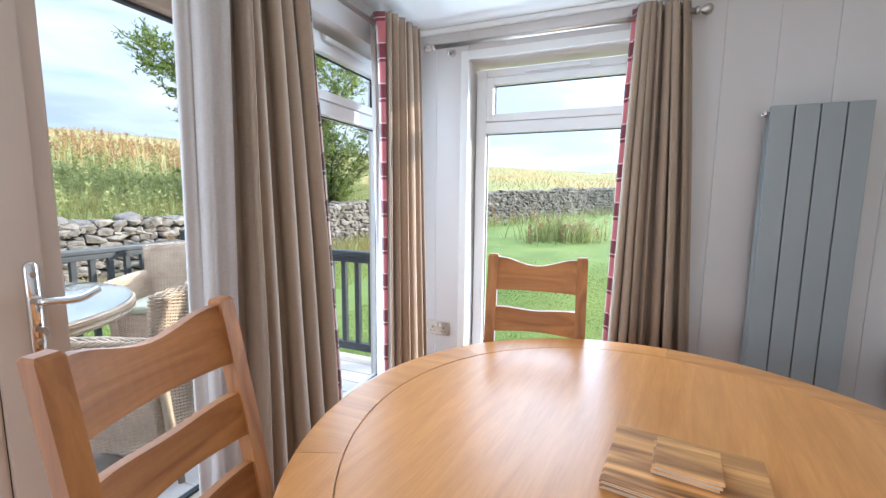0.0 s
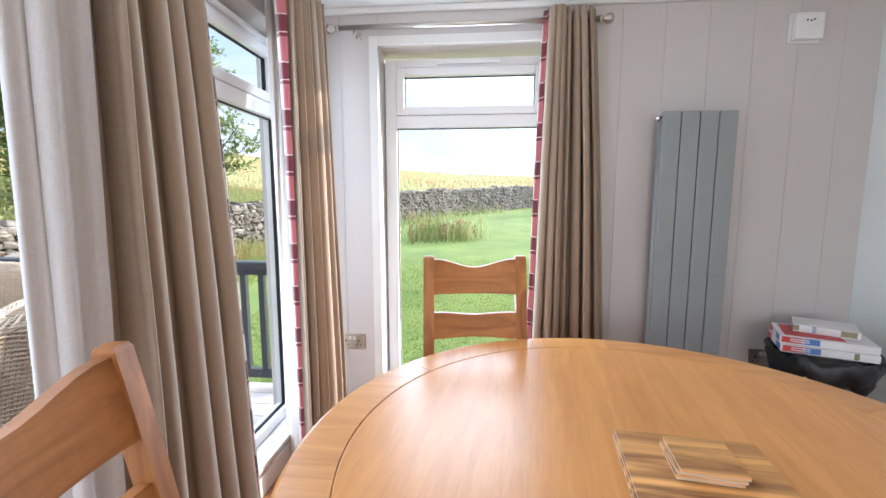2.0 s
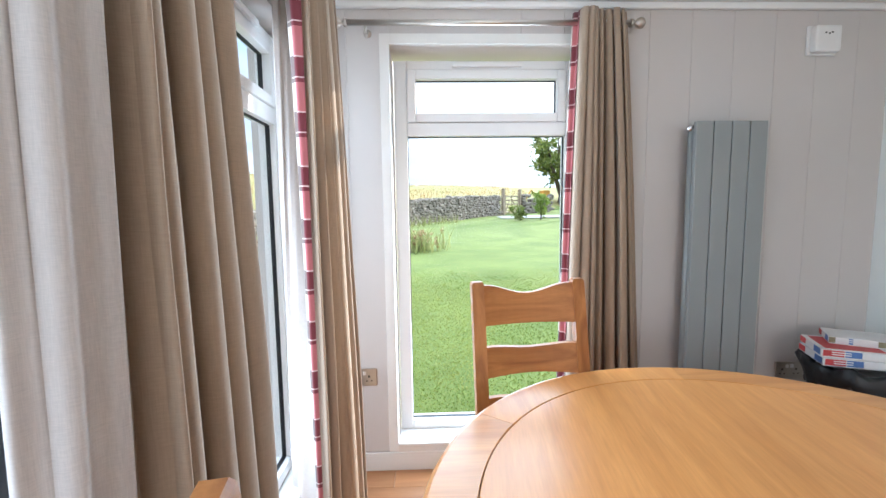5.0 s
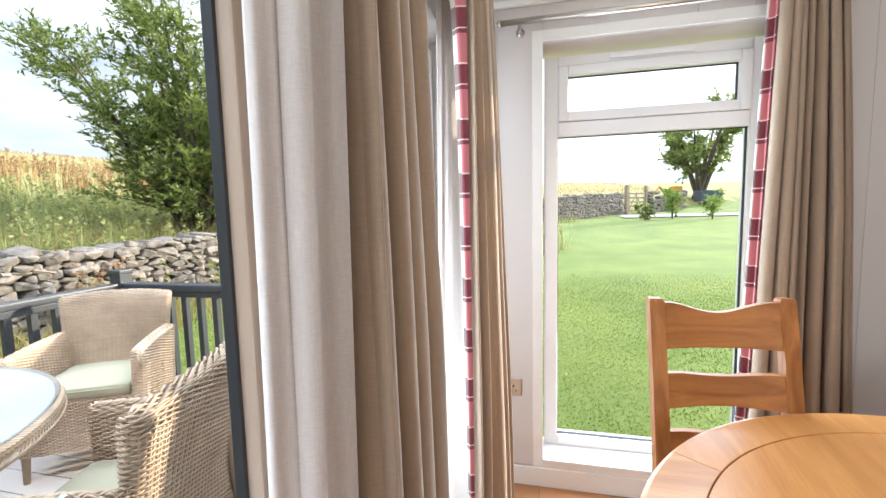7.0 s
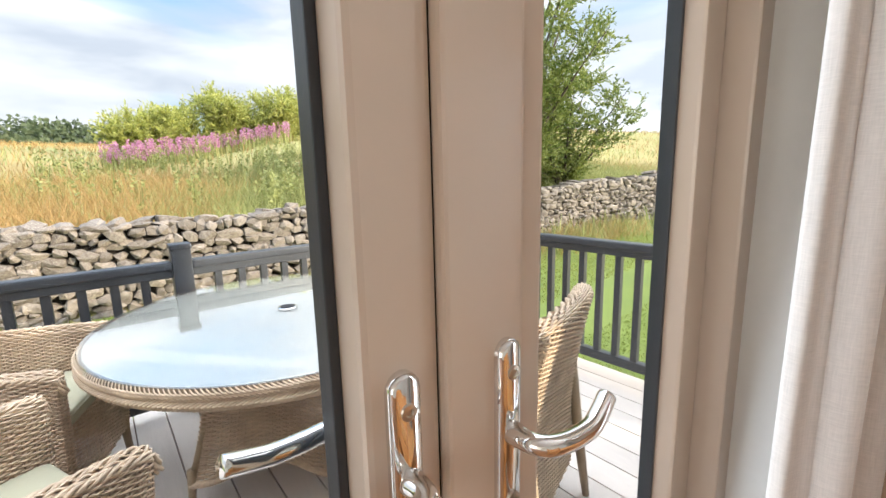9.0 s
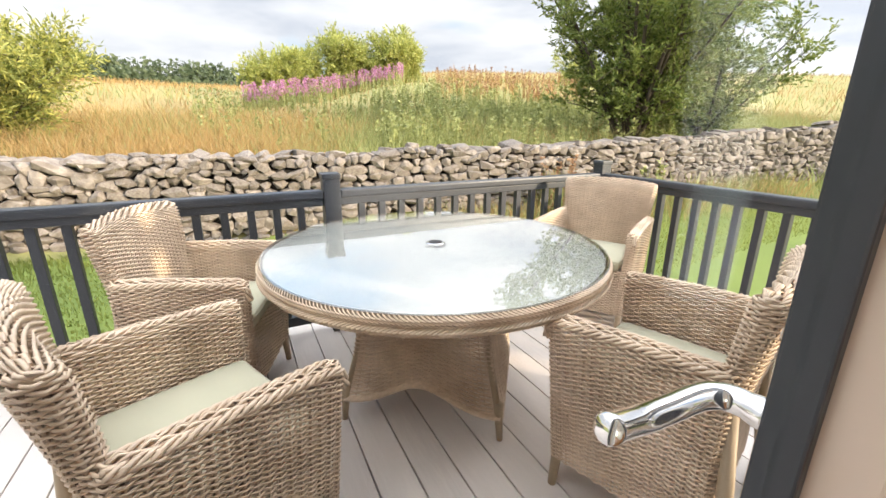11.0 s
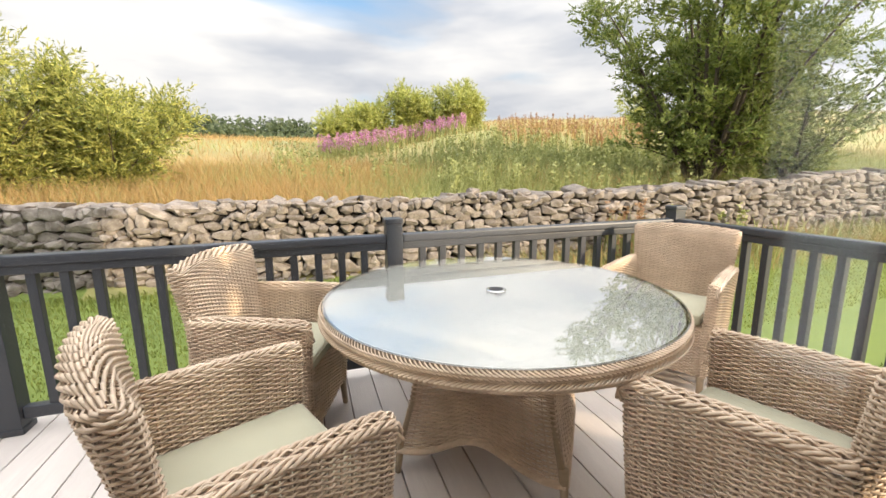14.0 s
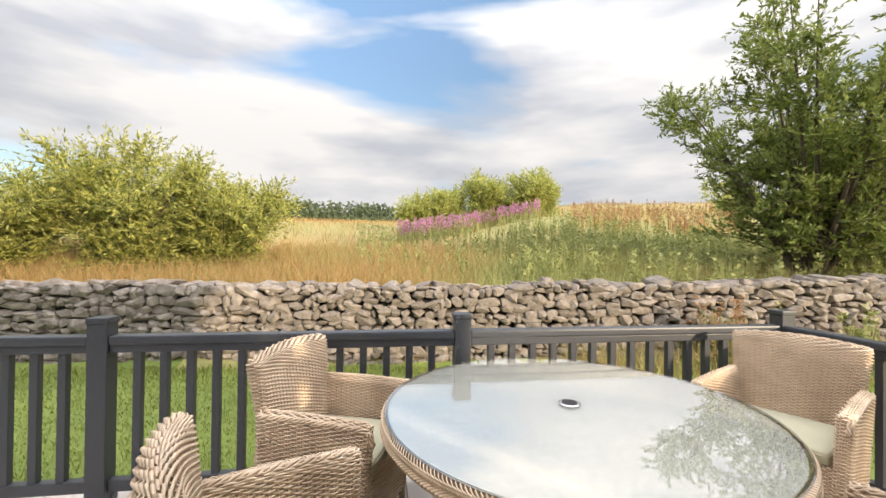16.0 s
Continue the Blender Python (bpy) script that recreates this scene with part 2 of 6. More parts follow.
M_WICKER = mat("pale_wicker", (0.75, 0.585, 0.425), 0.45, var=0.16, scale=7, grain=90, bump=0.2, per=0.07, col2=(0.50, 0.37, 0.255), island=True)
M_CUSHION = mat("sage_canvas", (0.47, 0.445, 0.31), 0.85, var=0.06, scale=5, grain=320, bump=0.25, sheen=0.2)
M_LEG = mat("weathered_leg", (0.42, 0.32, 0.21), 0.55, var=0.12, bump=0.1)
M_TABLETOP = mat("woven_top", (0.78, 0.73, 0.66), 0.5, var=0.10, scale=40, grain=200, bump=0.15)
M_LIMESTONE = mat("limestone", (0.31, 0.27, 0.232), 0.9, var=0.34, scale=11, grain=42, bump=1.0, per=0.24, col2=(0.13, 0.105, 0.085))
M_STONES = mat("limestone_courses", (0.31, 0.27, 0.232), 0.9, var=0.34, scale=11, grain=42, bump=1.0, per=0.24, col2=(0.13, 0.105, 0.085), island=True)
# near-black hearting colour: the shade of the open joints is painted in
M_STONECORE = mat("wall_core_shade", (0.05, 0.045, 0.04), 0.95, var=0.25, scale=12, grain=60, bump=0.5)
M_LAWN = mat("lawn", (0.165, 0.21, 0.04), 0.9, var=0.3, scale=0.9, grain=30, bump=0.5, coord="Object", col2=(0.10, 0.142, 0.024))
M_FIELD = mat("rough_field", (0.33, 0.235, 0.085), 0.95, var=0.22, scale=0.16, grain=6, bump=0.5, coord="Object", col2=(0.22, 0.25, 0.085))
M_SKIRT = mat("painted_skirting", (0.78, 0.76, 0.72), 0.4, var=0.02, bump=0)

# ---- small builders ----


def finish(bm, name, material, smooth=False):
    me = bpy.data.meshes.new(name)
    bm.to_mesh(me)
    bm.free()
    for mm in (material if isinstance(material, (list, tuple)) else (material,)):
        me.materials.append(mm)
    if smooth:
        me.polygons.foreach_set("use_smooth", [True] * len(me.polygons))
    return me


def part(name, bm, material, parent=None, label="", smooth=False, at=None):
    ob = new(name, bm if isinstance(bm, bpy.types.Mesh) else finish(bm, name, material, smooth))
    if at is not None:
        ob.matrix_basis = at
    if parent is not None:
        ob.parent = parent
    if label:
        ob["label"] = label
    return ob


def thing(name, at, label, category, group="", kind=""):
    ob = new(name)
    ob.empty_display_size = 0.1
    ob.matrix_basis = at
    return tagged(ob, label, category, group, kind)


def box(bm, x0, x1, y0, y1, z0, z1, bevel=0.0, m=None):
    r = bmesh.ops.create_cube(bm, size=1.0)
    vs = r["verts"]
    for v in vs:
        v.co = Vector((x0 + (v.co.x + 0.5) * (x1 - x0), y0 + (v.co.y + 0.5) * (y1 - y0), z0 + (v.co.z + 0.5) * (z1 - z0)))
    if bevel:
        es = list({e for v in vs for e in v.link_edges})
        bv = bmesh.ops.bevel(bm, geom=es, offset=bevel, segments=2, affect="EDGES", profile=0.6)
        vs = list({v for f in bv["faces"] for v in f.verts} | {v for v in vs if v.is_valid})
    if m is not None:
        bmesh.ops.transform(bm, matrix=m, verts=[v for v in vs if v.is_valid])
    return vs


def boxm(x0, x1, y0, y1, z0, z1, bevel=0.0):
    bm = bmesh.new()
    box(bm, x0, x1, y0, y1, z0, z1, bevel)
    return bm


def tube(bm, pts, radius, sides=8, closed=False, caps=True):
    """A round bar along points; radius may be one number or one per point."""
    pts = [Vector(p) for p in pts]
    n = len(pts)
    rad = radius if isinstance(radius, (list, tuple)) else [radius] * n
    rings, up = [], None
    for i, p in enumerate(pts):
        a = pts[(i - 1) % n] if closed or i else p
        b = pts[(i + 1) % n] if closed or i < n - 1 else p
        d = (b - a).normalized()
        if up is None:
            up = Vector((0, 0, 1)) if abs(d.z) < 0.9 else Vector((1, 0, 0))
        s = d.cross(up).normalized()
        up = s.cross(d).normalized()
        rings.append([bm.verts.new(p + rad[i] * (math.cos(2 * math.pi * k / sides) * s + math.sin(2 * math.pi * k / sides) * up)) for k in range(sides)])
    for i in range(n if closed else n - 1):
        r0, r1 = rings[i], rings[(i + 1) % n]
        for k in range(sides):
            bm.faces.new((r0[k], r0[(k + 1) % sides], r1[(k + 1) % sides], r1[k]))
    if caps and not closed:
        bm.faces.new(rings[0][::-1]), bm.faces.new(rings[-1])
    return rings


def lathe(bm, prof, sides=32, centre=(0, 0, 0)):
    """Turns a profile of (radius, height) about z."""
    c = Vector(centre)
    rings = [[bm.verts.new(c + Vector((r * math.cos(2 * math.pi * k / sides), r * math.sin(2 * math.pi * k / sides), z))) for k in range(sides)] for r, z in prof]
    for a, b in zip(rings, rings[1:]):
        for k in range(sides):
            bm.faces.new((a[k], a[(k + 1) % sides], b[(k + 1) % sides], b[k]))
    bm.faces.new(rings[0][::-1]), bm.faces.new(rings[-1])


FLOOR, DECK, CEIL = 0.03, 0.04, 2.25
CHAIR_TURNS = (-19.5, 208, 23, 108)
XW, YN, XE, YS = -0.07, 2.605, 2.69, -4.0      # inner faces of the room's walls


def structure(name, bm, material, label):
    return tagged(part(name, bm, material), label, name.split("_")[0], kind="structure")


# ---- room shell ----
WX0, WX1, WZ0, WZ1 = 0.325, 1.25, 0.15, 2.07      # north window opening
bm = bmesh.new()
box(bm, -0.27, WX0, YN, 2.82, 0, 2.4), box(bm, WX1, XE + 0.2, YN, 2.82, 0, 2.4)
box(bm, WX0, WX1, YN, 2.82, 0, WZ0), box(bm, WX0, WX1, YN, 2.82, WZ1, 2.4)
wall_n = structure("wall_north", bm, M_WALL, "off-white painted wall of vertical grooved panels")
x = XW
while x < XE - 0.01:
    x1 = min(x + 0.2, XE)
    for a, b, z0, z1 in ((x, x1, 0.125, CEIL),):
        spans = []
        if b <= WX0 or a >= WX1:
            spans = [(a, b, z0, z1)]
        else:
            if a < WX0:
                spans.append((a, WX0, z0, z1))
            if b > WX1:
                spans.append((WX1, b, z0, z1))
            spans += [(max(a, WX0), min(b, WX1), z0, WZ0), (max(a, WX0), min(b, WX1), WZ1, z1)]
        for p0, p1, q0, q1 in spans:
            if p1 - p0 > 0.012:
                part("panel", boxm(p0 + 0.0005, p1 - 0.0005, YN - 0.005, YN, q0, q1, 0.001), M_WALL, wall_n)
    x = x1

DY0, DY1, DZ1 = 0.06, 1.56, 2.08                  # patio door opening
VY0, VY1 = 1.70, 2.50                             # west window opening
bm = bmesh.new()
box(bm, -0.27, XW, YS - 0.2, DY0, 0, 2.4), box(bm, -0.27, XW, DY1, VY0, 0, 2.4), box(bm, -0.27, XW, VY1, YN, 0, 2.4)
box(bm, -0.27, XW, DY0, DY1, DZ1, 2.4), box(bm, -0.27, XW, VY0, VY1, WZ1, 2.4), box(bm, -0.27, XW, VY0, VY1, 0, WZ0)
structure("wall_west", bm, M_WALL, "off-white painted wall with patio doors and a tall window")
bm = bmesh.new()
box(bm, XE, XE + 0.2, YS - 0.2, YN, 0, 2.4)
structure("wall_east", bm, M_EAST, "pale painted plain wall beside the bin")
# the opening in this wall is an unseen addition for the fill lamp
bm = bmesh.new()
box(bm, XW, 0.1, YS - 0.2, YS, 0, 2.4), box(bm, 2.5, XE, YS - 0.2, YS, 0, 2.4), box(bm, 0.1, 2.5, YS - 0.2, YS, 0, 0.5), box(bm, 0.1, 2.5, YS - 0.2, YS, 2.1, 2.4)
structure("wall_south", bm, M_WALL, "off-white painted wall with an added, unseen window")
structure("ceiling", boxm(-0.27, XE + 0.2, YS - 0.2, 2.82, CEIL, 2.45), M_CEIL, "white boarded ceiling")
roof = boxm(-0.36, XE + 0.5, YS - 0.5, 2.95, 2.46, 2.62)
structure("roof", roof, M_GASKET, "dark shallow lodge roof with overhanging eaves")
fl = structure("floor", boxm(-0.27, XE + 0.2, YS - 0.2, 2.82, -0.15, FLOOR - 0.012), M_SEAM, "warm brown wood laminate floor planks")
k = 0
y = YS
while y < YN - 0.001:
    y1 = min(y + 0.19, YN)
    off = (k * 0.47) % 1.2
    x = XW
    cuts = [XW] + [c for c in (XW + off + 1.25 * j for j in range(4)) if XW + 0.1 < c < XE - 0.1] + [XE]
    for a, b in zip(cuts, cuts[1:]):
        part("plank", boxm(a + 0.0008, b - 0.0008, y + 0.0008, y1 - 0.0008, FLOOR - 0.012, FLOOR, 0.001), M_FLOOR, fl)
    y, k = y1, k + 1
bm = bmesh.new()
box(bm, XW, XE, YN - 0.019, YN - 0.005, FLOOR, 0.122, 0.003)
structure("baseboard", bm, M_SKIRT, "white painted skirting along the window wall")
bm = bmesh.new()
box(bm, XW, XW + 0.014, DY1 + 0.08, YN - 0.02, FLOOR, 0.122, 0.003)
box(bm, XE - 0.014, XE, YS, YN - 0.02, FLOOR, 0.122, 0.003)
structure("baseboard", bm, M_SKIRT, "white painted skirting boards")
bm = bmesh.new()
box(bm, XW, XE, YN - 0.03, YN - 0.005, CEIL - 0.03, CEIL, 0.008)
structure("trim", bm, M_CEIL, "narrow white ceiling trim")

# ---- windows ----


def window(name, m, w, z0, z1, label):
    """A tall white window with a top vent: frame, transom, two panes, sill. Local x along the wall, y outwards."""
    t = thing(name, m, label, "window", kind="structure")
    f = 0.062
    zt0, zt1 = 1.68, 1.745
    bm = bmesh.new()
    box(bm, 0, f, 0, 0.07, z0, z1, 0.006), box(bm, w - f, w, 0, 0.07, z0, z1, 0.006)
    box(bm, f, w - f, 0, 0.07, z0, z0 + 0.05, 0.006), box(bm, f, w - f, 0, 0.07, z1 - 0.045, z1, 0.006)
    part("window_frame", bm, M_UPVC, t)
    part("transom", boxm(f, w - f, -0.004, 0.066, zt0, zt1, 0.006), M_UPVC, t)
    bm = bmesh.new()
    v = 0.042
    a, b, c, d = f + 0.002, w - f - 0.002, zt1 + 0.002, z1 - 0.047
    box(bm, a, a + v, -0.012, 0.05, c, d, 0.006), box(bm, b - v, b, -0.012, 0.05, c, d, 0.006)
    box(bm, a + v, b - v, -0.012, 0.05, c, c + v, 0.006), box(bm, a + v, b - v, -0.012, 0.05, d - v, d, 0.006)
    sash = part("vent_sash", bm, M_UPVC, t)
    part("vent_slot", boxm(w / 2 - 0.17, w / 2 + 0.17, -0.02, -0.002, z1 - 0.034, z1 - 0.012, 0.004), M_UPVC, t)
    for p0, p1, q0, q1 in ((a + v, b - v, c + v, d - v), (f, w - f, z0 + 0.05, zt0)):
        bm = bmesh.new()
        for u0, u1, s0, s1 in ((p0, p0 + 0.003, q0, q1), (p1 - 0.003, p1, q0, q1), (p0 + 0.003, p1 - 0.003, q0, q0 + 0.003), (p0 + 0.003, p1 - 0.003, q1 - 0.003, q1)):
            box(bm, u0, u1, 0.022, 0.04, s0, s1)
        part("seal", bm, M_SEAL, t)
        g = part("pane", boxm(p0 + 0.003, p1 - 0.003, 0.028, 0.032, q0 + 0.003, q1 - 0.003), M_GLASS, t)
        g.visible_shadow = False
    return t


window("window_1", Matrix.Translation((WX0 + 0.008, 2.722, 0)), WX1 - WX0 - 0.016, WZ0 + 0.02, WZ1 - 0.03, "tall white-framed window with a top vent pane")
window("window_2", pose(-0.145, VY0 + 0.008, 0, 0, 0, 90), VY1 - VY0 - 0.016, WZ0 + 0.02, WZ1 - 0.03, "tall white-framed window beside the patio doors")
part("window_sill", boxm(WX0, WX1, YN - 0.022, 2.73, WZ0, WZ0 + 0.02, 0.005), M_SKIRT, None)
tagged(bpy.data.objects["window_sill"], "white painted inner window sill", "sill", kind="structure")
tagged(part("window_sill", boxm(-0.145, XW + 0.02, VY0, VY1, WZ0, WZ0 + 0.02, 0.005), M_SKIRT), "white painted inner window sill", "sill", kind="structure")
bm = bmesh.new()
for a, b, c, d in ((WX0 - 0.045, WX0, WZ0 - 0.04, WZ1 + 0.045), (WX1, WX1 + 0.045, WZ0 - 0.04, WZ1 + 0.045), (WX0, WX1, WZ1, WZ1 + 0.045), (WX0, WX1, WZ0 - 0.04, WZ0 - 0.002)):
    box(bm, a, b, YN - 0.011, YN - 0.005, c, d, 0.002)
structure("trim", bm, M_SKIRT, "flat painted trim round the window opening")
# frame for the added south opening, never in view
bm = bmesh.new()
box(bm, 0.1, 0.16, YS - 0.12, YS - 0.06, 0.5, 2.1), box(bm, 2.44, 2.5, YS - 0.12, YS - 0.06, 0.5, 2.1), box(bm, 0.16, 2.44, YS - 0.12, YS - 0.06, 0.5, 0.56), box(bm, 0.16, 2.44, YS - 0.12, YS - 0.06, 2.04, 2.1)
w3 = thing("window_3", Matrix(), "added, unseen white-framed window behind the walk", "window", kind="structure")
part("window_frame", bm, M_UPVC, w3)

# ---- patio doors ----
doors = thing("door_1", Matrix(), "closed white glazed patio door leaf with chrome lever handle", "door", kind="structure")
doors2 = thing("door_2", Matrix(), "closed white glazed patio door leaf with keyed chrome lever", "door", kind="structure")
fr = thing("door_frame", Matrix(), "white patio door frame with dark outer face", "door frame", kind="structure")
ZB, ZT = 0.075, 2.005
FX = -0.25


def leaf(t, y0, y1, hinge_hi):
    """One leaf between y0 and y1: rails with a bevelled bead, dark outer skin, seals and a pane."""
    s = 0.118
    gy0, gy1, gz0, gz1 = y0 + s, y1 - s, ZB + 0.11, ZT - 0.11
    if hinge_hi:
        gy0, gy1 = y0 + 0.145, y1 - 0.09
    else:
        gy0, gy1 = y0 + 0.105, y1 - 0.078
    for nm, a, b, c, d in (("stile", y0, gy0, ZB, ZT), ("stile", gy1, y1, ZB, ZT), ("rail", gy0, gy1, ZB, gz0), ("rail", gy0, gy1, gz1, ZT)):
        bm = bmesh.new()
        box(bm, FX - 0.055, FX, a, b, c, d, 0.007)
        part(nm, bm, M_UPVC_SHADED, t)
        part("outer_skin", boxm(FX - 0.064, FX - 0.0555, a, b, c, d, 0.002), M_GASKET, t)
    bm = bmesh.new()
    i = 0.010
    for a, b, c, d in ((gy0, gy0 + i, gz0, gz1), (gy1 - i, gy1, gz0, gz1), (gy0 + i, gy1 - i, gz0, gz0 + i), (gy0 + i, gy1 - i, gz1 - i, gz1)):
        box(bm, FX - 0.062, FX - 0.036, a, b, c, d, 0.002)
    part("glazing_seal", bm, M_GASKET, t)
    g = part("pane", boxm(FX - 0.052, FX - 0.048, gy0 + i, gy1 - i, gz0 + i, gz1 - i), M_GLASS, t)
    g.visible_shadow = False


leaf(doors, 0.806, 1.475, True)
leaf(doors2, 0.125, 0.800, False)
part("meeting_bead", boxm(FX - 0.004, FX + 0.012, 0.800, 0.905, ZB, ZT, 0.005), M_UPVC_SHADED, doors)
part("meeting_seal", boxm(FX - 0.05, FX - 0.006, 0.800, 0.806, ZB, ZT), M_SEAL, doors)
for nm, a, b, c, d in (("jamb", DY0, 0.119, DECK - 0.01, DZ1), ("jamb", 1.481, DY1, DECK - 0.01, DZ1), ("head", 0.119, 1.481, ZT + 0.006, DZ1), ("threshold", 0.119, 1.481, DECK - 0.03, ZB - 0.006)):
    part(nm, boxm(-0.315, -0.20, a, b, c, d, 0.006), M_UPVC_SHADED, fr)
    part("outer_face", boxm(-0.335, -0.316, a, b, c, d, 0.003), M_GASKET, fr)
bm = bmesh.new()
box(bm, FX - 0.03, FX - 0.004, 1.475, 1.481, ZB, ZT), box(bm, FX - 0.03, FX - 0.004, 0.119, 0.125, ZB, ZT)
part("seal", bm, M_SEAL, fr)
bm = bmesh.new()
box(bm, -0.2, XW, DY0 - 0.0, DY0 + 0.012, FLOOR, DZ1), box(bm, -0.2, XW, DY1 - 0.012, DY1, FLOOR, DZ1), box(bm, -0.2, XW, DY0 + 0.012, DY1 - 0.012, DZ1 - 0.012, DZ1)
structure("trim", bm, M_SKIRT, "white lining of the door opening")


def handle(parent, y, x, face, tip, key):
    """Backplate with rounded ends, screws, a curved lever towards tip (+1/-1 in y) and a keyhole; face +1 inside, -1 outside."""
    bm = bmesh.new()
    pts = []
    for k in range(9):
        a = math.pi * k / 8
        pts.append((0.016 * math.cos(a), 0.106 + 0.016 * math.sin(a)))
    for k in range(9):
        a = math.pi + math.pi * k / 8
        pts.append((0.016 * math.cos(a), -0.106 + 0.016 * math.sin(a)))
    z0 = 1.015
    lo = [bm.verts.new((x, y + p, z0 + q)) for p, q in pts]
    hi = [bm.verts.new((x + face * 0.008, y + p * 0.96, z0 + q * 0.995)) for p, q in pts]
    hi2 = [bm.verts.new((x + face * 0.011, y + p * 0.72, z0 + q * 0.97)) for p, q in pts]
    for a, b in ((lo, hi), (hi, hi2)):
        for k in range(len(pts)):
            q = (a[k], a[(k + 1) % len(pts)], b[(k + 1) % len(pts)], b[k])
            bm.faces.new(q if face > 0 else q[::-1])
    bm.faces.new(hi2 if face > 0 else hi2[::-1])
    pl = part("handle_plate", bm, M_CHROME, parent, "polished chrome backplate", smooth=True)
    for zz in (1.103, 0.927):
        bm = bmesh.new()
        lathe(bm, [(0.0075, 0.0), (0.0075, 0.003), (0.004, 0.0035), (0.003, 0.0015)], 14)
        bmesh.ops.transform(bm, matrix=pose(x + face * 0.0105, y, zz, 0, 90 * face, 0), verts=bm.verts)
        part("screw", bm, M_NICKEL, pl)
    zs = 1.037
    bm = bmesh.new()
    c = [(0.008, 0, 0), (0.03, 0, 0), (0.043, 0.006, -0.001), (0.050, 0.02, -0.003), (0.053, 0.045, -0.006), (0.054, 0.075, -0.006), (0.051, 0.098, 0.0), (0.046, 0.121, 0.008)]
    fine = []
    for i in range(len(c) - 1):
        p0, p1, p2, p3 = (Vector(c[min(max(i + q, 0), len(c) - 1)]) for q in (-1, 0, 1, 2))
        for f in (0, 0.25, 0.5, 0.75):
            fine.append(0.5 * (2 * p1 + (p2 - p0) * f + (2 * p0 - 5 * p1 + 4 * p2 - p3) * f * f + (3 * p1 - p0 - 3 * p2 + p3) * f ** 3))
    fine += [Vector(c[-1]), Vector(c[-1]) + (Vector(c[-1]) - Vector(c[-2])).normalized() * 0.0015]
    tube(bm, [(x + face * a, y + tip * b, zs + d) for a, b, d in fine], [0.0122 if i < 3 else 0.0108 for i in range(len(fine) - 1)] + [0.0094], 18)
    part("lever", bm, M_CHROME, parent, "curved chrome lever", smooth=True)
    if key:
        part("key", boxm(x + face * 0.011, x + face * 0.036, y - 0.0012, y + 0.0012, 0.955, 0.968, 0.0008), M_NICKEL, pl)
        bm = bmesh.new()
        lathe(bm, [(0.004, -0.002), (0.012, -0.0012), (0.012, 0.0012), (0.004, 0.002)], 18)
        bmesh.ops.transform(bm, matrix=pose(x + face * 0.046, y, 0.9615, 90, 0, 0), verts=bm.verts)
        part("key_bow", bm, M_NICKEL, pl)
    bm = bmesh.new()
    lathe(bm, [(0.0085, 0), (0.0085, 0.003), (0.006, 0.003)], 16)
    bmesh.ops.transform(bm, matrix=pose(x + face * 0.0105, y, 0.9615, 0, 90 * face, 0), verts=bm.verts)
    part("lock_barrel", bm, M_NICKEL, pl)


handle(doors, 0.876, FX + 0.012, 1, 1, True)
handle(doors2, 0.757, FX, 1, -1, False)
handle(doors2, 0.757, FX - 0.064, -1, -1, False)
handle(doors, 0.876, FX - 0.064, -1, 1, False)

# ---- curtains ----


def cloth(name, col, grain=420, trans=0.25, bump=0.3):
    m, n, l, b = nodes_of(name)
    tc = n.new("ShaderNodeTexCoord")
    w1, w2, big = n.new("ShaderNodeTexNoise"), n.new("ShaderNodeTexNoise"), n.new("ShaderNodeTexNoise")
    mp1, mp2 = n.new("ShaderNodeMapping"), n.new("ShaderNodeMapping")
    mp1.inputs["Scale"].default_value, mp2.inputs["Scale"].default_value = (1, 1, 0.05), (0.1, 0.1, 1)
    l.new(tc.outputs["Object"], mp1.inputs[0]), l.new(tc.outputs["Object"], mp2.inputs[0])
    w1.inputs["Scale"].default_value, w2.inputs["Scale"].default_value, big.inputs["Scale"].default_value = grain, grain, 3.0
    l.new(mp1.outputs[0], w1.inputs["Vector"]), l.new(mp2.outputs[0], w2.inputs["Vector"]), l.new(tc.outputs["Object"], big.inputs["Vector"])
    add = n.new("ShaderNodeMath")
    l.new(w1.outputs["Fac"], add.inputs[0]), l.new(w2.outputs["Fac"], add.inputs[1])
    mr = n.new("ShaderNodeMapRange")
    mr.inputs["From Max"].default_value, mr.inputs["To Min"].default_value, mr.inputs["To Max"].default_value = 2.0, 0.72, 1.28
    l.new(add.outputs[0], mr.inputs["Value"])
    hs = n.new("ShaderNodeHueSaturation")
    hs.inputs["Color"].default_value = (*col, 1)
    l.new(mr.outputs[0], hs.inputs["Value"])
    l.new(hs.outputs[0], b.inputs["Base Color"])
    b.inputs["Roughness"].default_value, b.inputs["Sheen Weight"].default_value = 0.9, 0.15
    bp = n.new("ShaderNodeBump")
    bp.inputs["Strength"].default_value, bp.inputs["Distance"].default_value = bump, 0.001
    l.new(add.outputs[0], bp.inputs["Height"]), l.new(bp.outputs[0], b.inputs["Normal"])
    tl, mx = n.new("ShaderNodeBsdfTranslucent"), n.new("ShaderNodeMixShader")
    l.new(hs.outputs[0], tl.inputs["Color"])
    mx.inputs[0].default_value = trans
    l.new(b.outputs[0], mx.inputs[1]), l.new(tl.outputs[0], mx.inputs[2]), l.new(mx.outputs[0], n["Material Output"].inputs["Surface"])
    return m


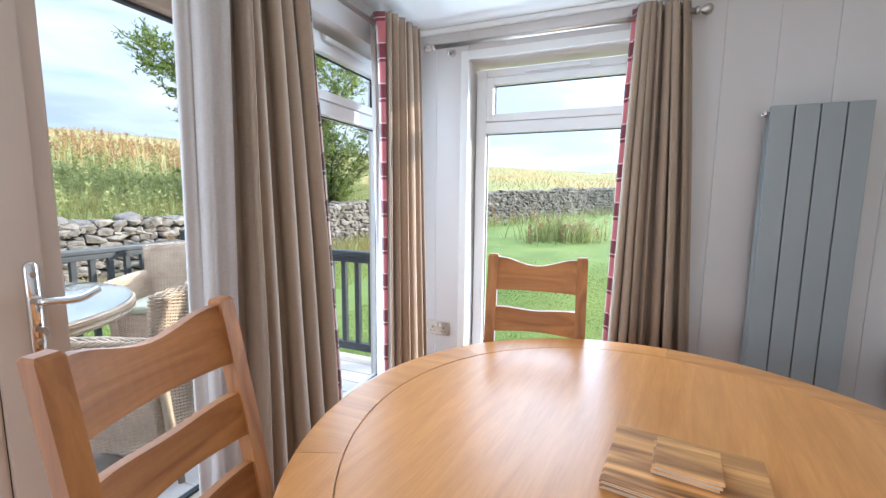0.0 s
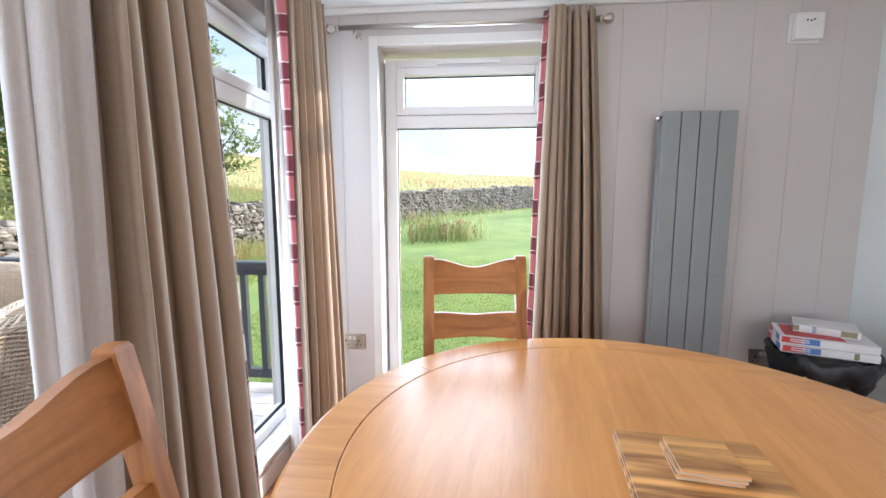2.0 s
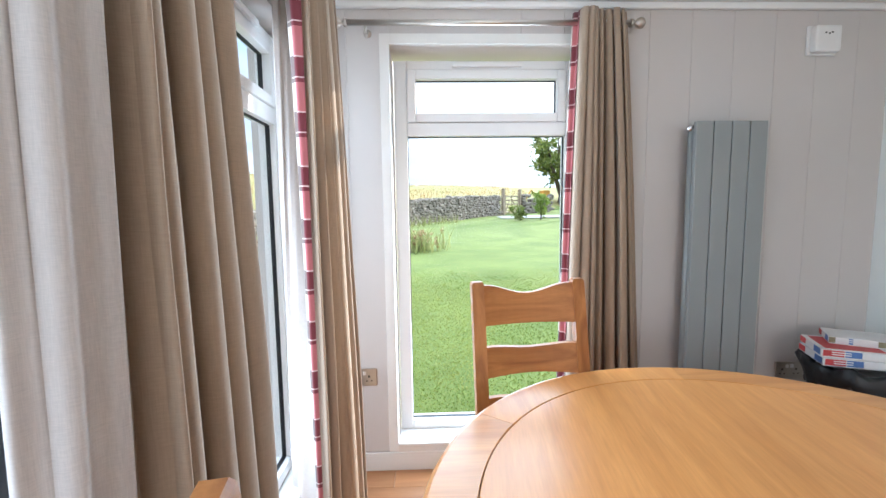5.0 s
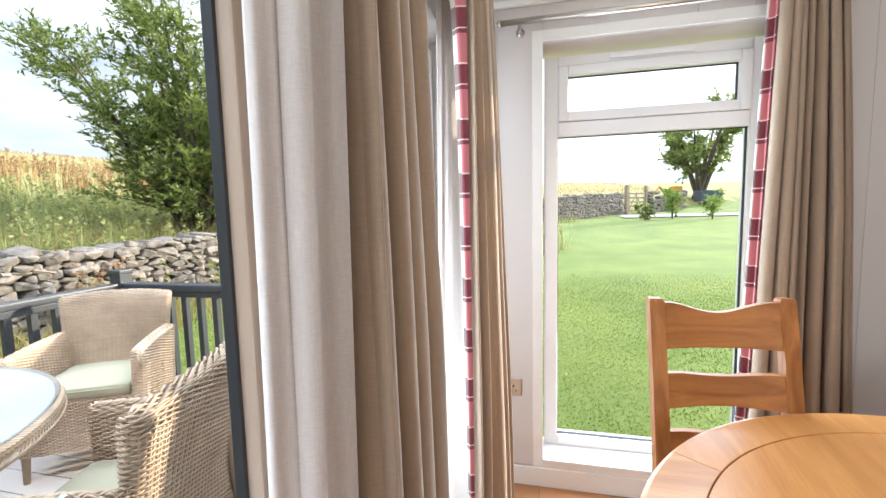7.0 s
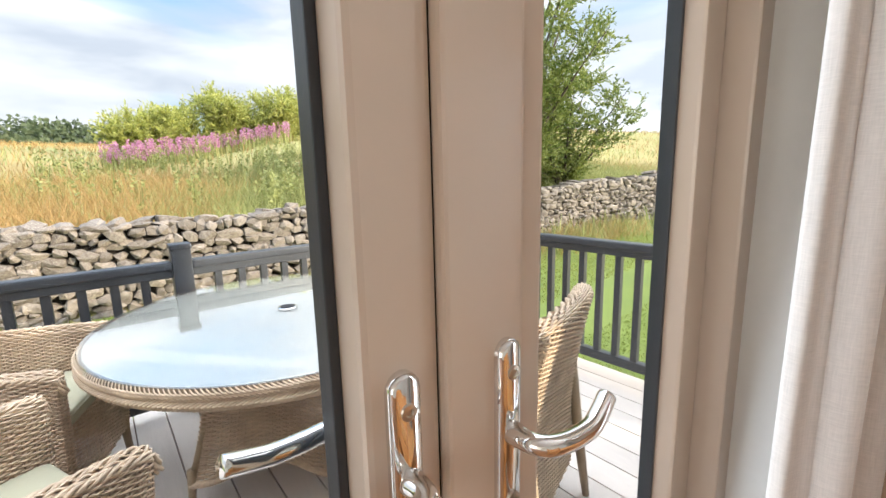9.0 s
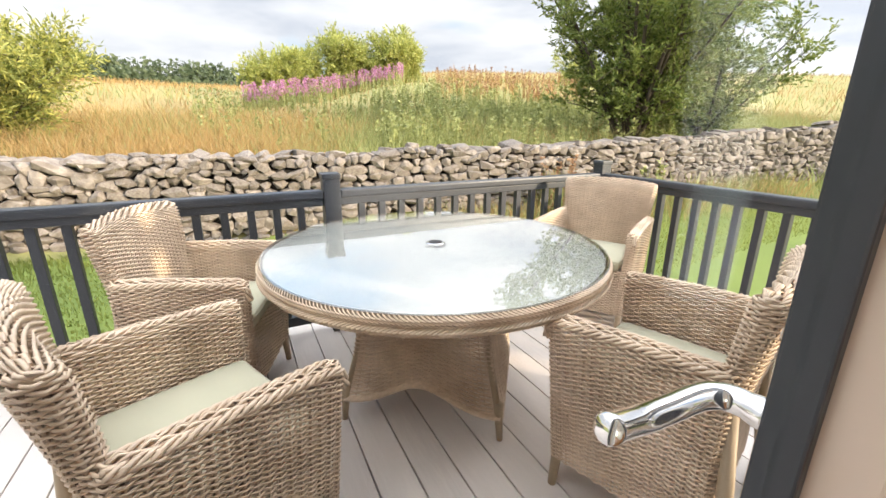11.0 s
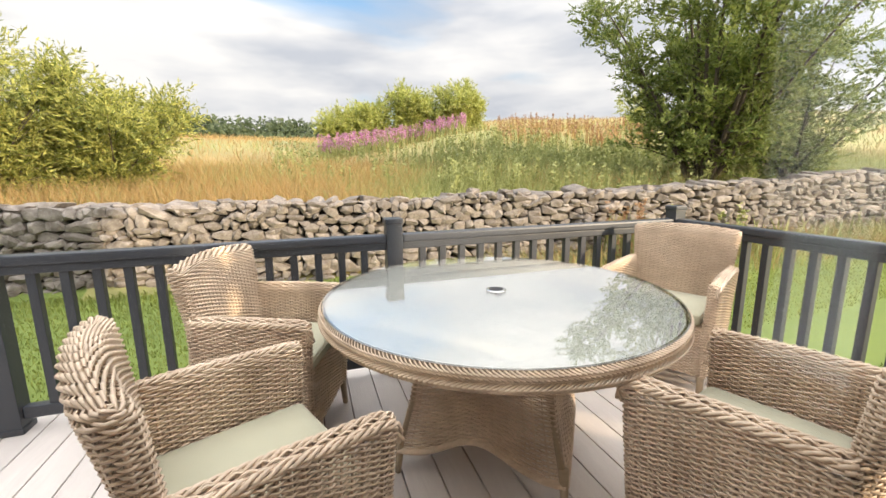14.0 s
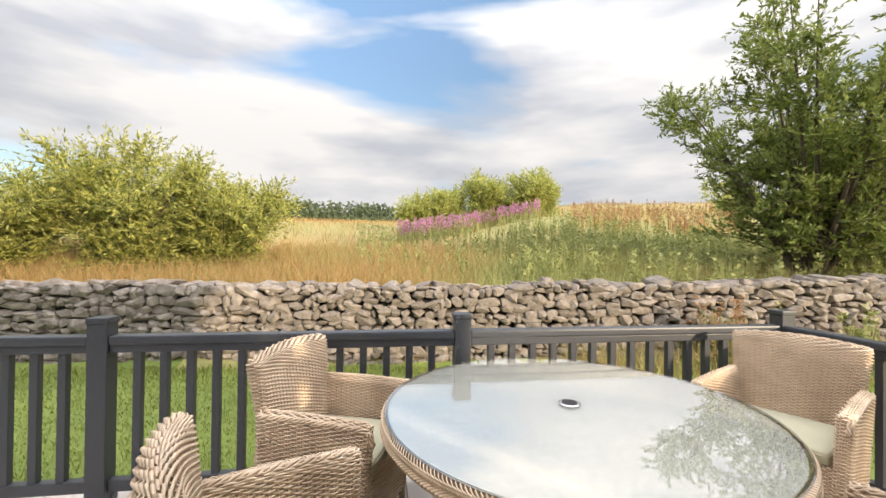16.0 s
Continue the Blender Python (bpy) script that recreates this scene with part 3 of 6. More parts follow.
def plaid_mat(name):
    """Woven check: bands of red, rose and brown up the cloth with thin pale lines."""
    m, n, l, b = nodes_of(name)
    tc, sp = n.new("ShaderNodeTexCoord"), n.new("ShaderNodeSeparateXYZ")
    l.new(tc.outputs["Object"], sp.inputs[0])
    fz = n.new("ShaderNodeMath")
    fz.operation = "MULTIPLY"
    fz.inputs[1].default_value = 1 / 0.185
    fr_ = n.new("ShaderNodeMath")
    fr_.operation = "FRACT"
    l.new(sp.outputs["Z"], fz.inputs[0]), l.new(fz.outputs[0], fr_.inputs[0])
    rp = n.new("ShaderNodeValToRGB")
    rp.color_ramp.interpolation = "CONSTANT"
    e = rp.color_ramp.elements
    e[0].position, e[0].color = 0.0, (0.42, 0.125, 0.13, 1)
    e[1].position, e[1].color = 0.52, (0.16, 0.025, 0.032, 1)
    for p, c in ((0.60, (0.62, 0.45, 0.42, 1)), (0.625, (0.15, 0.023, 0.03, 1)), (0.97, (0.62, 0.45, 0.42, 1))):
        q = e.new(p)
        q.color = c
    l.new(fr_.outputs[0], rp.inputs["Fac"])
    fy, fm, ry, mxr = n.new("ShaderNodeMath"), n.new("ShaderNodeMath"), n.new("ShaderNodeValToRGB"), n.new("ShaderNodeMix")
    uv = n.new("ShaderNodeUVMap")
    su = n.new("ShaderNodeSeparateXYZ")
    l.new(uv.outputs[0], su.inputs[0])
    ry.color_ramp.interpolation = "CONSTANT"
    g = ry.color_ramp.elements
    g[0].position, g[0].color, g[1].position, g[1].color = 0.0, (0.75, 0.68, 0.62, 1), 0.42, (1, 1, 1, 1)
    q = g.new(0.9)
    q.color = (1.25, 1.2, 1.15, 1)
    l.new(su.outputs["X"], ry.inputs["Fac"])
    mxr.data_type, mxr.blend_type = "RGBA", "MULTIPLY"
    mxr.inputs["Factor"].default_value = 1
    hs2, mb = n.new("ShaderNodeMix"), n.new("ShaderNodeValToRGB")
    mb.color_ramp.interpolation = "CONSTANT"
    mb.color_ramp.elements[0].color, mb.color_ramp.elements[1].position, mb.color_ramp.elements[1].color = (1, 1, 1, 1), 0.42, (0, 0, 0, 1)
    l.new(su.outputs["X"], mb.inputs["Fac"])
    rb = n.new("ShaderNodeValToRGB")
    rb.color_ramp.interpolation = "CONSTANT"
    h = rb.color_ramp.elements
    h[0].position, h[0].color, h[1].position, h[1].color = 0.0, (0.50, 0.42, 0.36, 1), 0.52, (0.13, 0.085, 0.07, 1)
    q = h.new(0.60)
    q.color = (0.5, 0.42, 0.36, 1)
    q = h.new(0.625)
    q.color = (0.13, 0.085, 0.07, 1)
    l.new(fr_.outputs[0], rb.inputs["Fac"])
    hs2.data_type = "RGBA"
    l.new(mb.outputs["Color"], hs2.inputs["Factor"]), l.new(rp.outputs[0], hs2.inputs["A"]), l.new(rb.outputs[0], hs2.inputs["B"])
    l.new(hs2.outputs["Result"], b.inputs["Base Color"])
    b.inputs["Roughness"].default_value, b.inputs["Sheen Weight"].default_value = 0.9, 0.2
    return m


M_LINEN = cloth("oatmeal_linen", (0.335, 0.245, 0.168), trans=0.05)
M_LINING = cloth("ivory_lining", (0.58, 0.52, 0.47), 700, 0.3, 0.15)
M_PLAID = plaid_mat("red_check")


def drape(name, top, bottom, z0, z1, folds, amp0, amp1, material, parent, seed=0, label="", rows=30, per=14, ease=0.85):
    """Folded cloth between a top line and a bottom line of plan points, with folds that open towards the floor."""
    rng = random.Random(seed)
    ph = [rng.uniform(-0.38, 0.38) for _ in range(folds + 2)]
    am = [rng.uniform(0.5, 1.35) for _ in range(folds + 2)]
    n = folds * per

    def along(line, s):
        d = [0.0]
        for a, b in zip(line, line[1:]):
            d.append(d[-1] + math.dist(a, b))
        q = s * d[-1]
        for i in range(len(line) - 1):
            if q <= d[i + 1] + 1e-9:
                f = (q - d[i]) / max(1e-9, d[i + 1] - d[i])
                a, b = Vector(line[i]), Vector(line[i + 1])
                t = (b - a).normalized()
                return a.lerp(b, f), Vector((t.y, -t.x))
        return Vector(line[-1]), Vector((0, 1))
    bm = bmesh.new()
    uvl = bm.loops.layers.uv.new("UVMap")
    grid = []
    for j in range(rows + 1):
        v = j / rows
        line = []
        for i in range(n + 1):
            s = i / n
            pt, nt = along(top, s)
            pb, nb = along(bottom, s)
            e = v ** ease
            p, nn = pt.lerp(pb, e), nt.lerp(nb, e).normalized()
            k = s * folds
            ki = int(min(k, folds))
            a = am[ki] * (1 - (k - ki)) + am[ki + 1] * (k - ki)
            w = math.sin(2 * math.pi * (k + ph[ki] * (1 - (k - ki)) + ph[ki + 1] * (k - ki)) + 0.5 * v * ph[ki])
            w = math.copysign(abs(w) ** 0.8, w)
            h = noise.noise(Vector((s * 5 + seed, v * 2.2, seed))) * 0.35
            d = (amp0 * (1 - e) + amp1 * e) * a * (w + h)
            tt = Vector((-nn.y, nn.x))
            sw = 0.22 * (amp0 * (1 - e) + amp1 * e) * math.sin(4 * math.pi * k + ki)
            q = p + nn * d + tt * sw
            line.append(bm.verts.new((q.x, q.y, z1 + (z0 - z1) * v)))
        grid.append(line)
    for j in range(rows):
        for i in range(n):
            f = bm.faces.new((grid[j][i], grid[j + 1][i], grid[j + 1][i + 1], grid[j][i + 1]))
            for lp, (a, b) in zip(f.loops, ((i, j), (i, j + 1), (i + 1, j + 1), (i + 1, j))):
                lp[uvl].uv = (a / n, 1 - b / rows)
    ob = part(name, bm, material, parent, label, smooth=True)
    sm = ob.modifiers.new("thick", "SOLIDIFY")
    sm.thickness, sm.offset = 0.003, 0
    return ob


def rod(name, a, b, brackets, wall_dir, label, group):
    """Satin rod with ball finials and wall brackets."""
    t = thing(name, Matrix(), label, "curtain rod", group)
    a, b = Vector(a), Vector(b)
    bm = bmesh.new()
    tube(bm, [a, b], 0.0125, 14)
    part("pole", bm, M_NICKEL, t, smooth=True)
    d = (b - a).normalized()
    for p, s in ((a, -1), (b, 1)):
        bm = bmesh.new()
        q = d.to_track_quat("Z", "Y").to_matrix().to_4x4()
        lathe(bm, [(0.004, -0.012), (0.017, -0.012), (0.017, 0.0), (0.010, 0.004), (0.010, 0.01), (0.019, 0.018), (0.024, 0.03), (0.022, 0.043), (0.012, 0.052), (0.003, 0.054)], 18)
        bmesh.ops.transform(bm, matrix=Matrix.Translation(p) @ q @ (Matrix() if s > 0 else Matrix.Rotation(math.pi, 4, "X")), verts=bm.verts)
        part("finial", bm, M_NICKEL, t, smooth=True)
    for c in brackets:
        p = a + d * c
        bm = bmesh.new()
        w = Vector(wall_dir)
        tube(bm, [p + Vector((0, 0, -0.016)), p + Vector((0, 0, -0.016)) + w], 0.006, 8)
        tube(bm, [p + Vector((0, 0, -0.018)), p + Vector((0, 0, -0.045))], 0.005, 8)
        tube(bm, [p + Vector((0, 0, -0.016)) + w * 0.93, p + Vector((0, 0, -0.016)) + w], 0.018, 14)
        part("bracket", bm, M_NICKEL, t, smooth=True)
    return t


def rings(parent, pts, axis):
    for p in pts:
        bm = bmesh.new()
        c = [Vector((0, 0.024 * math.cos(2 * math.pi * k / 18), 0.024 * math.sin(2 * math.pi * k / 18))) for k in range(18)]
        tube(bm, c, 0.0055, 6, closed=True)
        part("eyelet", bm, M_NICKEL, parent, at=pose(*p, 0, 0, axis), smooth=True)


RZ = 2.13
rod("curtain_rod", (0.14, 2.52, RZ), (1.41, 2.52, RZ), (0.09, 1.24), (0, YN - 0.005 - 2.52, 0), "satin nickel curtain rod with ball finials above the window", "curtain rods")
rod("curtain_rod", (0.01, -0.35, RZ), (0.01, 2.47, RZ), (0.12, 2.0), (XW - 0.01, 0, 0), "long satin nickel curtain rod over the patio doors", "curtain rods")

CTOP, CBOT = 2.175, 0.045
c1 = thing("curtain", Matrix(), "oatmeal linen curtain with ivory lining, gathered beside the patio doors", "curtain", "curtains")
drape("lining", [(-0.068, 1.185), (-0.035, 1.205), (0.016, 1.305)], [(-0.070, 1.175), (-0.03, 1.165), (0.014, 1.250)], CBOT, CTOP, 2, 0.008, 0.014, M_LINING, c1, 5, "ivory lining folded forward", per=24)
drape("drape", [(-0.055, 1.325), (-0.010, 1.345), (0.010, 1.605)], [(-0.055, 1.275), (-0.005, 1.30), (0.038, 1.50), (0.012, 1.785)], CBOT, CTOP, 6, 0.048, 0.056, M_LINEN, c1, 11, per=18)
drape("border", [(0.050, 1.602), (0.015, 1.628)], [(0.058, 1.785), (0.015, 1.820)], CBOT, CTOP, 1, 0.003, 0.005, M_PLAID, c1, 3, "red checked border")
rings(c1, [(0.01, 1.345 + 0.043 * k, RZ) for k in range(6)], 90)
c2 = thing("curtain", Matrix(), "oatmeal linen curtain with red checked border in the room corner", "curtain", "curtains")
drape("border", [(-0.030, 2.15), (0.02, 2.115), (0.070, 2.12)], [(0.053, 2.122), (0.065, 2.118), (0.075, 2.12)], CBOT, CTOP, 1, 0.006, 0.003, M_PLAID, c2, 4, "red and brown checked border", per=20, ease=0.22)
drape("drape", [(0.072, 2.125), (0.105, 2.20), (0.115, 2.37)], [(0.078, 2.125), (0.155, 2.19), (0.185, 2.33)], CBOT, CTOP, 5, 0.022, 0.030, M_LINEN, c2, 21)
drape("lining", [(-0.030, 2.155), (-0.02, 2.24), (0.0, 2.33)], [(-0.115, 2.34), (-0.03, 2.22), (0.055, 2.135)], CBOT, CTOP, 2, 0.008, 0.014, M_LINING, c2, 8, "ivory lining")
rings(c2, [(0.01, 2.14 + 0.042 * k, RZ) for k in range(6)], 90)
c3 = thing("curtain", Matrix(), "oatmeal linen curtain with red checked border at the window", "curtain", "curtains")
drape("border", [(1.142, 2.545), (1.165, 2.50)], [(1.085, 2.56), (1.110, 2.50)], CBOT, CTOP, 1, 0.006, 0.008, M_PLAID, c3, 14, "red and brown checked border", per=20)
drape("drape", [(1.165, 2.515), (1.37, 2.515)], [(1.105, 2.50), (1.28, 2.49), (1.50, 2.515)], CBOT, CTOP, 7, 0.046, 0.058, M_LINEN, c3, 32)
rings(c3, [(1.175 + 0.036 * k, 2.52, RZ) for k in range(6)], 0)

# ---- radiator ----
rad = thing("radiator", Matrix(), "tall grey vertical panel radiator with four columns", "radiator")
RX0, RX1, RY, RB, RT = 1.695, 2.03, 2.487, 0.16, 1.70
w = (RX1 - RX0) / 4
for k in range(4):
    part("column", boxm(RX0 + k * w + 0.0022, RX0 + (k + 1) * w - 0.0022, RY, RY + 0.022, RB, RT, 0.0035), M_RAD, rad)
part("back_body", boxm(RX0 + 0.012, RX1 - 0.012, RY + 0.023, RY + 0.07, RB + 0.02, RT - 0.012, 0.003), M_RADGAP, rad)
for xx in (RX0 - 0.004, RX1 - 0.034):
    bm = bmesh.new()
    tube(bm, [(xx + 0.019, RY + 0.045, RB + 0.02), (xx + 0.019, RY + 0.045, RT - 0.03)], 0.019, 12)
    part("header_tube", bm, M_RAD, rad, smooth=True)
bm = bmesh.new()
lathe(bm, [(0.004, 0), (0.015, 0), (0.015, 0.012), (0.009, 0.014), (0.007, 0.02)], 16)
bmesh.ops.transform(bm, matrix=pose(RX0 - 0.004, RY + 0.03, RT - 0.028, 0, -90, 0), verts=bm.verts)
part("bleed_plug", bm, M_CHROME, rad, smooth=True)
for zz in (0.4, 1.5):
    part("wall_bracket", boxm(RX0 + 0.12, RX0 + 0.2, RY + 0.07, YN - 0.005, zz, zz + 0.05, 0.002), M_RAD, rad)

# ---- wall fittings ----
al = thing("alarm", Matrix(), "small white square alarm box on the wall", "alarm")
part("back_plate", boxm(2.275, 2.415, YN - 0.018, YN - 0.005, 2.015, 2.15, 0.006), M_PLASTIC, al)
part("cover", boxm(2.283, 2.407, YN - 0.052, YN - 0.018, 2.023, 2.142, 0.012), M_PLASTIC, al)
for k, (dx, dz) in enumerate(((0.045, 0.075), (0.075, 0.077), (0.062, 0.072))):
    bm = bmesh.new()
    lathe(bm, [(0.004, 0), (0.004, 0.002)], 10)
    bmesh.ops.transform(bm, matrix=pose(2.283 + dx, YN - 0.052, 2.03 + dz, 90, 0, 0), verts=bm.verts)
    part("indicator", bm, M_SEAL, al)


def socket(x, z, material, label):
    t = thing("wall_socket", Matrix.Translation((x, YN - 0.005, z)), label, "socket", "wall sockets")
    part("plate", boxm(-0.073, 0.073, -0.007, 0, -0.043, 0.043, 0.004), material, t)
    for sx in (-0.036, 0.036):
        for a, b, c, d in ((-0.004, 0.004, 0.012, 0.022), (-0.015, -0.008, -0.008, -0.003), (0.008, 0.015, -0.008, -0.003)):
            part("pin_hole", boxm(sx + a, sx + b, -0.0085, -0.0065, c - 0.012, d - 0.012), M_SEAL, t)
        part("switch", boxm(sx * 0.35 - 0.008, sx * 0.35 + 0.008, -0.011, -0.007, 0.012, 0.03, 0.002), M_PLASTIC, t)


socket(0.155, 0.51, M_NICKEL, "satin steel double wall socket near the skirting")
socket(2.30, 0.49, M_NICKEL, "satin steel double wall socket behind the bin")

# ---- bin with games ----
M_BAG = mat("black_bin_liner", (0.010, 0.010, 0.011), 0.38, var=0.2, scale=20, grain=60, bump=0.5)
M_STEEL = mat("brushed_steel", (0.62, 0.60, 0.58), 0.28, 1.0, var=0.04, bump=0.05, stretch=(1, 1, 0.05))
BX, BY = 2.37, 2.33
waste = thing("waste_bin", Matrix.Translation((BX, BY, FLOOR)), "brushed steel waste bin with a black liner over its rim", "bin")
bm = bmesh.new()
lathe(bm, [(0.13, 0.0), (0.14, 0.01), (0.148, 0.555), (0.148, 0.575)], 36)
part("body", bm, M_STEEL, waste, smooth=True)
bm = bmesh.new()
n = 48
rg = random.Random(4)
prof = [(0.147, 0.0), (0.155, 0.018), (0.186, 0.028), (0.197, 0.015), (0.182, -0.05), (0.165, -0.09)]
rows_ = []
for i, (r, z) in enumerate(prof):
    row = []
    for k in range(n):
        a = 2 * math.pi * k / n
        wob = 1 + (0.05 + 0.02 * i) * noise.noise(Vector((math.cos(a) * 2.5, math.sin(a) * 2.5, i * 0.6))) * 1.6
        row.append(bm.verts.new((r * wob * math.cos(a), r * wob * math.sin(a), 0.575 + z + 0.05 * i * 0.5 * noise.noise(Vector((math.cos(a) * 3, math.sin(a) * 3, 7))))))
    rows_.append(row)
for a, b in zip(rows_, rows_[1:]):
    for k in range(n):
        bm.faces.new((a[k], a[(k + 1) % n], b[(k + 1) % n], b[k]))
bg = part("liner", bm, M_BAG, waste, "crumpled black plastic liner", smooth=True)
sm = bg.modifiers.new("thick", "SOLIDIFY")
sm.thickness = 0.002
M_BOXW = mat("printed_card_white", (0.78, 0.76, 0.74), 0.45, var=0.04, bump=0)
M_BOXB = mat("printed_card_blue", (0.10, 0.20, 0.48), 0.45, var=0.10, bump=0)
M_BOXR = mat("printed_card_red", (0.55, 0.05, 0.05), 0.45, var=0.08, bump=0)
M_BOXG = mat("printed_card_olive", (0.30, 0.26, 0.14), 0.45, var=0.15, scale=30, bump=0)


def game_box(x, y, z, rz, L, W, H, label, colours):
    t = thing("game_box", pose(x, y, z, 0, 0, rz), label, "board game", "stacked board games")
    part("tray", boxm(-L / 2 + 0.002, L / 2 - 0.002, -W / 2 + 0.002, W / 2 - 0.002, 0, H * 0.9, 0.002), M_BOXW, t)
    lid = part("lid", boxm(-L / 2, L / 2, -W / 2, W / 2, H * 0.12, H, 0.002), M_BOXW, t)
    e = 0.0012
    for m, a, b in colours:
        part("print_patch", boxm(-L / 2 + a * L, -L / 2 + b * L, -W / 2 - e, -W / 2 + 0.001, H * 0.18, H * 0.94), m, lid)
    part("print_patch", boxm(-L / 2 - e, -L / 2 + 0.001, -W / 2 + 0.01, -W / 2 + 0.32 * W, H * 0.18, H * 0.94), M_BOXB, lid)
    part("print_patch", boxm(-L / 2 - e, -L / 2 + 0.001, W / 2 - 0.28 * W, W / 2 - 0.004, H * 0.18, H * 0.94), M_BOXR, lid)
    part("print_patch", boxm(-L / 2 + 0.02, L / 2 - 0.1, -W / 2 + 0.02, W / 2 - 0.02, H - 0.0005, H + e), colours[0][0] if H > 0.033 else M_BOXW, lid)
    for k in range(2):
        part("text_bar", boxm(-L / 2 + 0.035, -L / 2 + 0.10, -W / 2 - e * 2, -W / 2, H * (0.38 + 0.28 * k), H * (0.50 + 0.28 * k)), M_BOXW, lid)
    return t


GZ = FLOOR + 0.605
game_box(2.355, 2.33, GZ, -22, 0.32, 0.225, 0.034, "flat white, red and blue board game box", ((M_BOXR, 0.02, 0.24), (M_BOXB, 0.25, 0.42), (M_BOXG, 0.75, 0.8)))
game_box(2.36, 2.335, GZ + 0.035, -25, 0.32, 0.225, 0.034, "flat white, red and blue board game box", ((M_BOXR, 0.02, 0.24), (M_BOXB, 0.25, 0.42), (M_BOXW, 0.75, 0.8)))
game_box(2.40, 2.375, GZ + 0.070, -33, 0.22, 0.165, 0.032, "small white board game box with olive print", ((M_BOXG, 0.0, 0.1), (M_BOXB, 0.3, 0.36), (M_BOXG, 0.72, 0.95)))

# ---- dining table ----
TX, TY, TR, TZ = 1.225, 1.255, 0.77, 0.76
dt = thing("dining_table", Matrix.Translation((TX, TY, 0)), "round oiled oak dining table with a banded top", "table")
bm = bmesh.new()
lathe(bm, [(0.05, TZ - 0.036), (0.655, TZ - 0.036), (0.657, TZ - 0.034), (0.657, TZ - 0.001), (0.655, TZ)], 96)
part("tabletop", bm, M_OAK, dt, at=Matrix.Rotation(radians(-8), 4, "Z"))
for k in range(6):
    a0, a1 = radians(60 * k + 22), radians(60 * k + 82)
    bm = bmesh.new()
    prof = [(0.6595, TZ - 0.038), (0.6595, TZ - 0.0015), (0.661, TZ), (0.758, TZ), (0.766, TZ - 0.003), (0.770, TZ - 0.010), (0.770, TZ - 0.030), (0.764, TZ - 0.038)]
    cols = []
    for i in range(19):
        a = a0 + 0.0008 + (a1 - a0 - 0.0016) * i / 18
        cols.append([bm.verts.new((r * math.cos(a), r * math.sin(a), z)) for r, z in prof])
    for c, d in zip(cols, cols[1:]):
        for i in range(len(prof)):
            bm.faces.new((c[i], d[i], d[(i + 1) % len(prof)], c[(i + 1) % len(prof)]))
    bm.faces.new(cols[0]), bm.faces.new(cols[-1][::-1])
    part("rim_segment", bm, M_OAKR if k % 2 == 0 else M_OAK, dt)
bm = bmesh.new()
lathe(bm, [(0.60, TZ - 0.10), (0.64, TZ - 0.10), (0.64, TZ - 0.037), (0.60, TZ - 0.037)], 64)
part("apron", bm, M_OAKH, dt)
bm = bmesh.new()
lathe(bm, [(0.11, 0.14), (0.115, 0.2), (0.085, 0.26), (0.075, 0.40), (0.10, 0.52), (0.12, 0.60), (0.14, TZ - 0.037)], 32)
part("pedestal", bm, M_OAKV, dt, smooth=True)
for k in range(4):
    bm = bmesh.new()
    pts = [(0.08, 0.20), (0.22, 0.17), (0.38, 0.10), (0.46, 0.065)]
    for (r0, z0), (r1, z1) in zip(pts, pts[1:]):
        vs = []
        for r, z, s in ((r0, z0, 0.036), (r1, z1, 0.034)):
            vs.append([bm.verts.new(q) for q in ((r, -s, z - 0.035), (r, s, z - 0.035), (r, s, z + 0.03), (r, -s, z + 0.03))])
        for i in range(4):
            bm.faces.new((vs[0][i], vs[0][(i + 1) % 4], vs[1][(i + 1) % 4], vs[1][i]))
        bm.faces.new(vs[0][::-1]), bm.faces.new(vs[1])
    part("foot", bm, M_OAKH, dt, at=Matrix.Rotation(radians(45 + 90 * k), 4, "Z"))

# ---- placemats and coasters on the table ----


def slab(name, x, y, z, rz, L, W, H, label, cat, group, dark=False):
    t = thing(name, pose(x, y, z, 0, 0, rz), label, cat, group)
    part("face", boxm(-L / 2, L / 2, -W / 2, W / 2, H * 0.45, H, 0.0008), M_ACACIA, t, "striped brown veneer")
    part("backing", boxm(-L / 2 + 0.0005, L / 2 - 0.0005, -W / 2 + 0.0005, W / 2 - 0.0005, 0, H * 0.45), M_CORKED, t, "pale backing")
    return t


for k in range(4):
    slab("placemat", 1.277 + 0.002 * (k % 2), 1.205 - 0.0025 * k, TZ + 0.0005 + 0.0062 * k, -8 + (0, 1.2, -0.6, 0.5)[k], 0.275, 0.225, 0.006, "striped acacia veneer placemat in a stack", "placemat", "stacked placemats")
for k in range(4):
    slab("coaster", 1.278 + 0.0015 * k, 1.208 - 0.002 * k, TZ + 0.0256 + 0.0056 * k, -8 + (0, 3, -2, 1)[k], 0.112, 0.112, 0.0054, "striped acacia veneer coaster in a stack", "coaster", "stacked coasters")

# ---- dining chairs ----
M_RUSH = mat("seat_pad", (0.40, 0.22, 0.09), 0.6, var=0.1, scale=20, grain=140, bump=0.2)


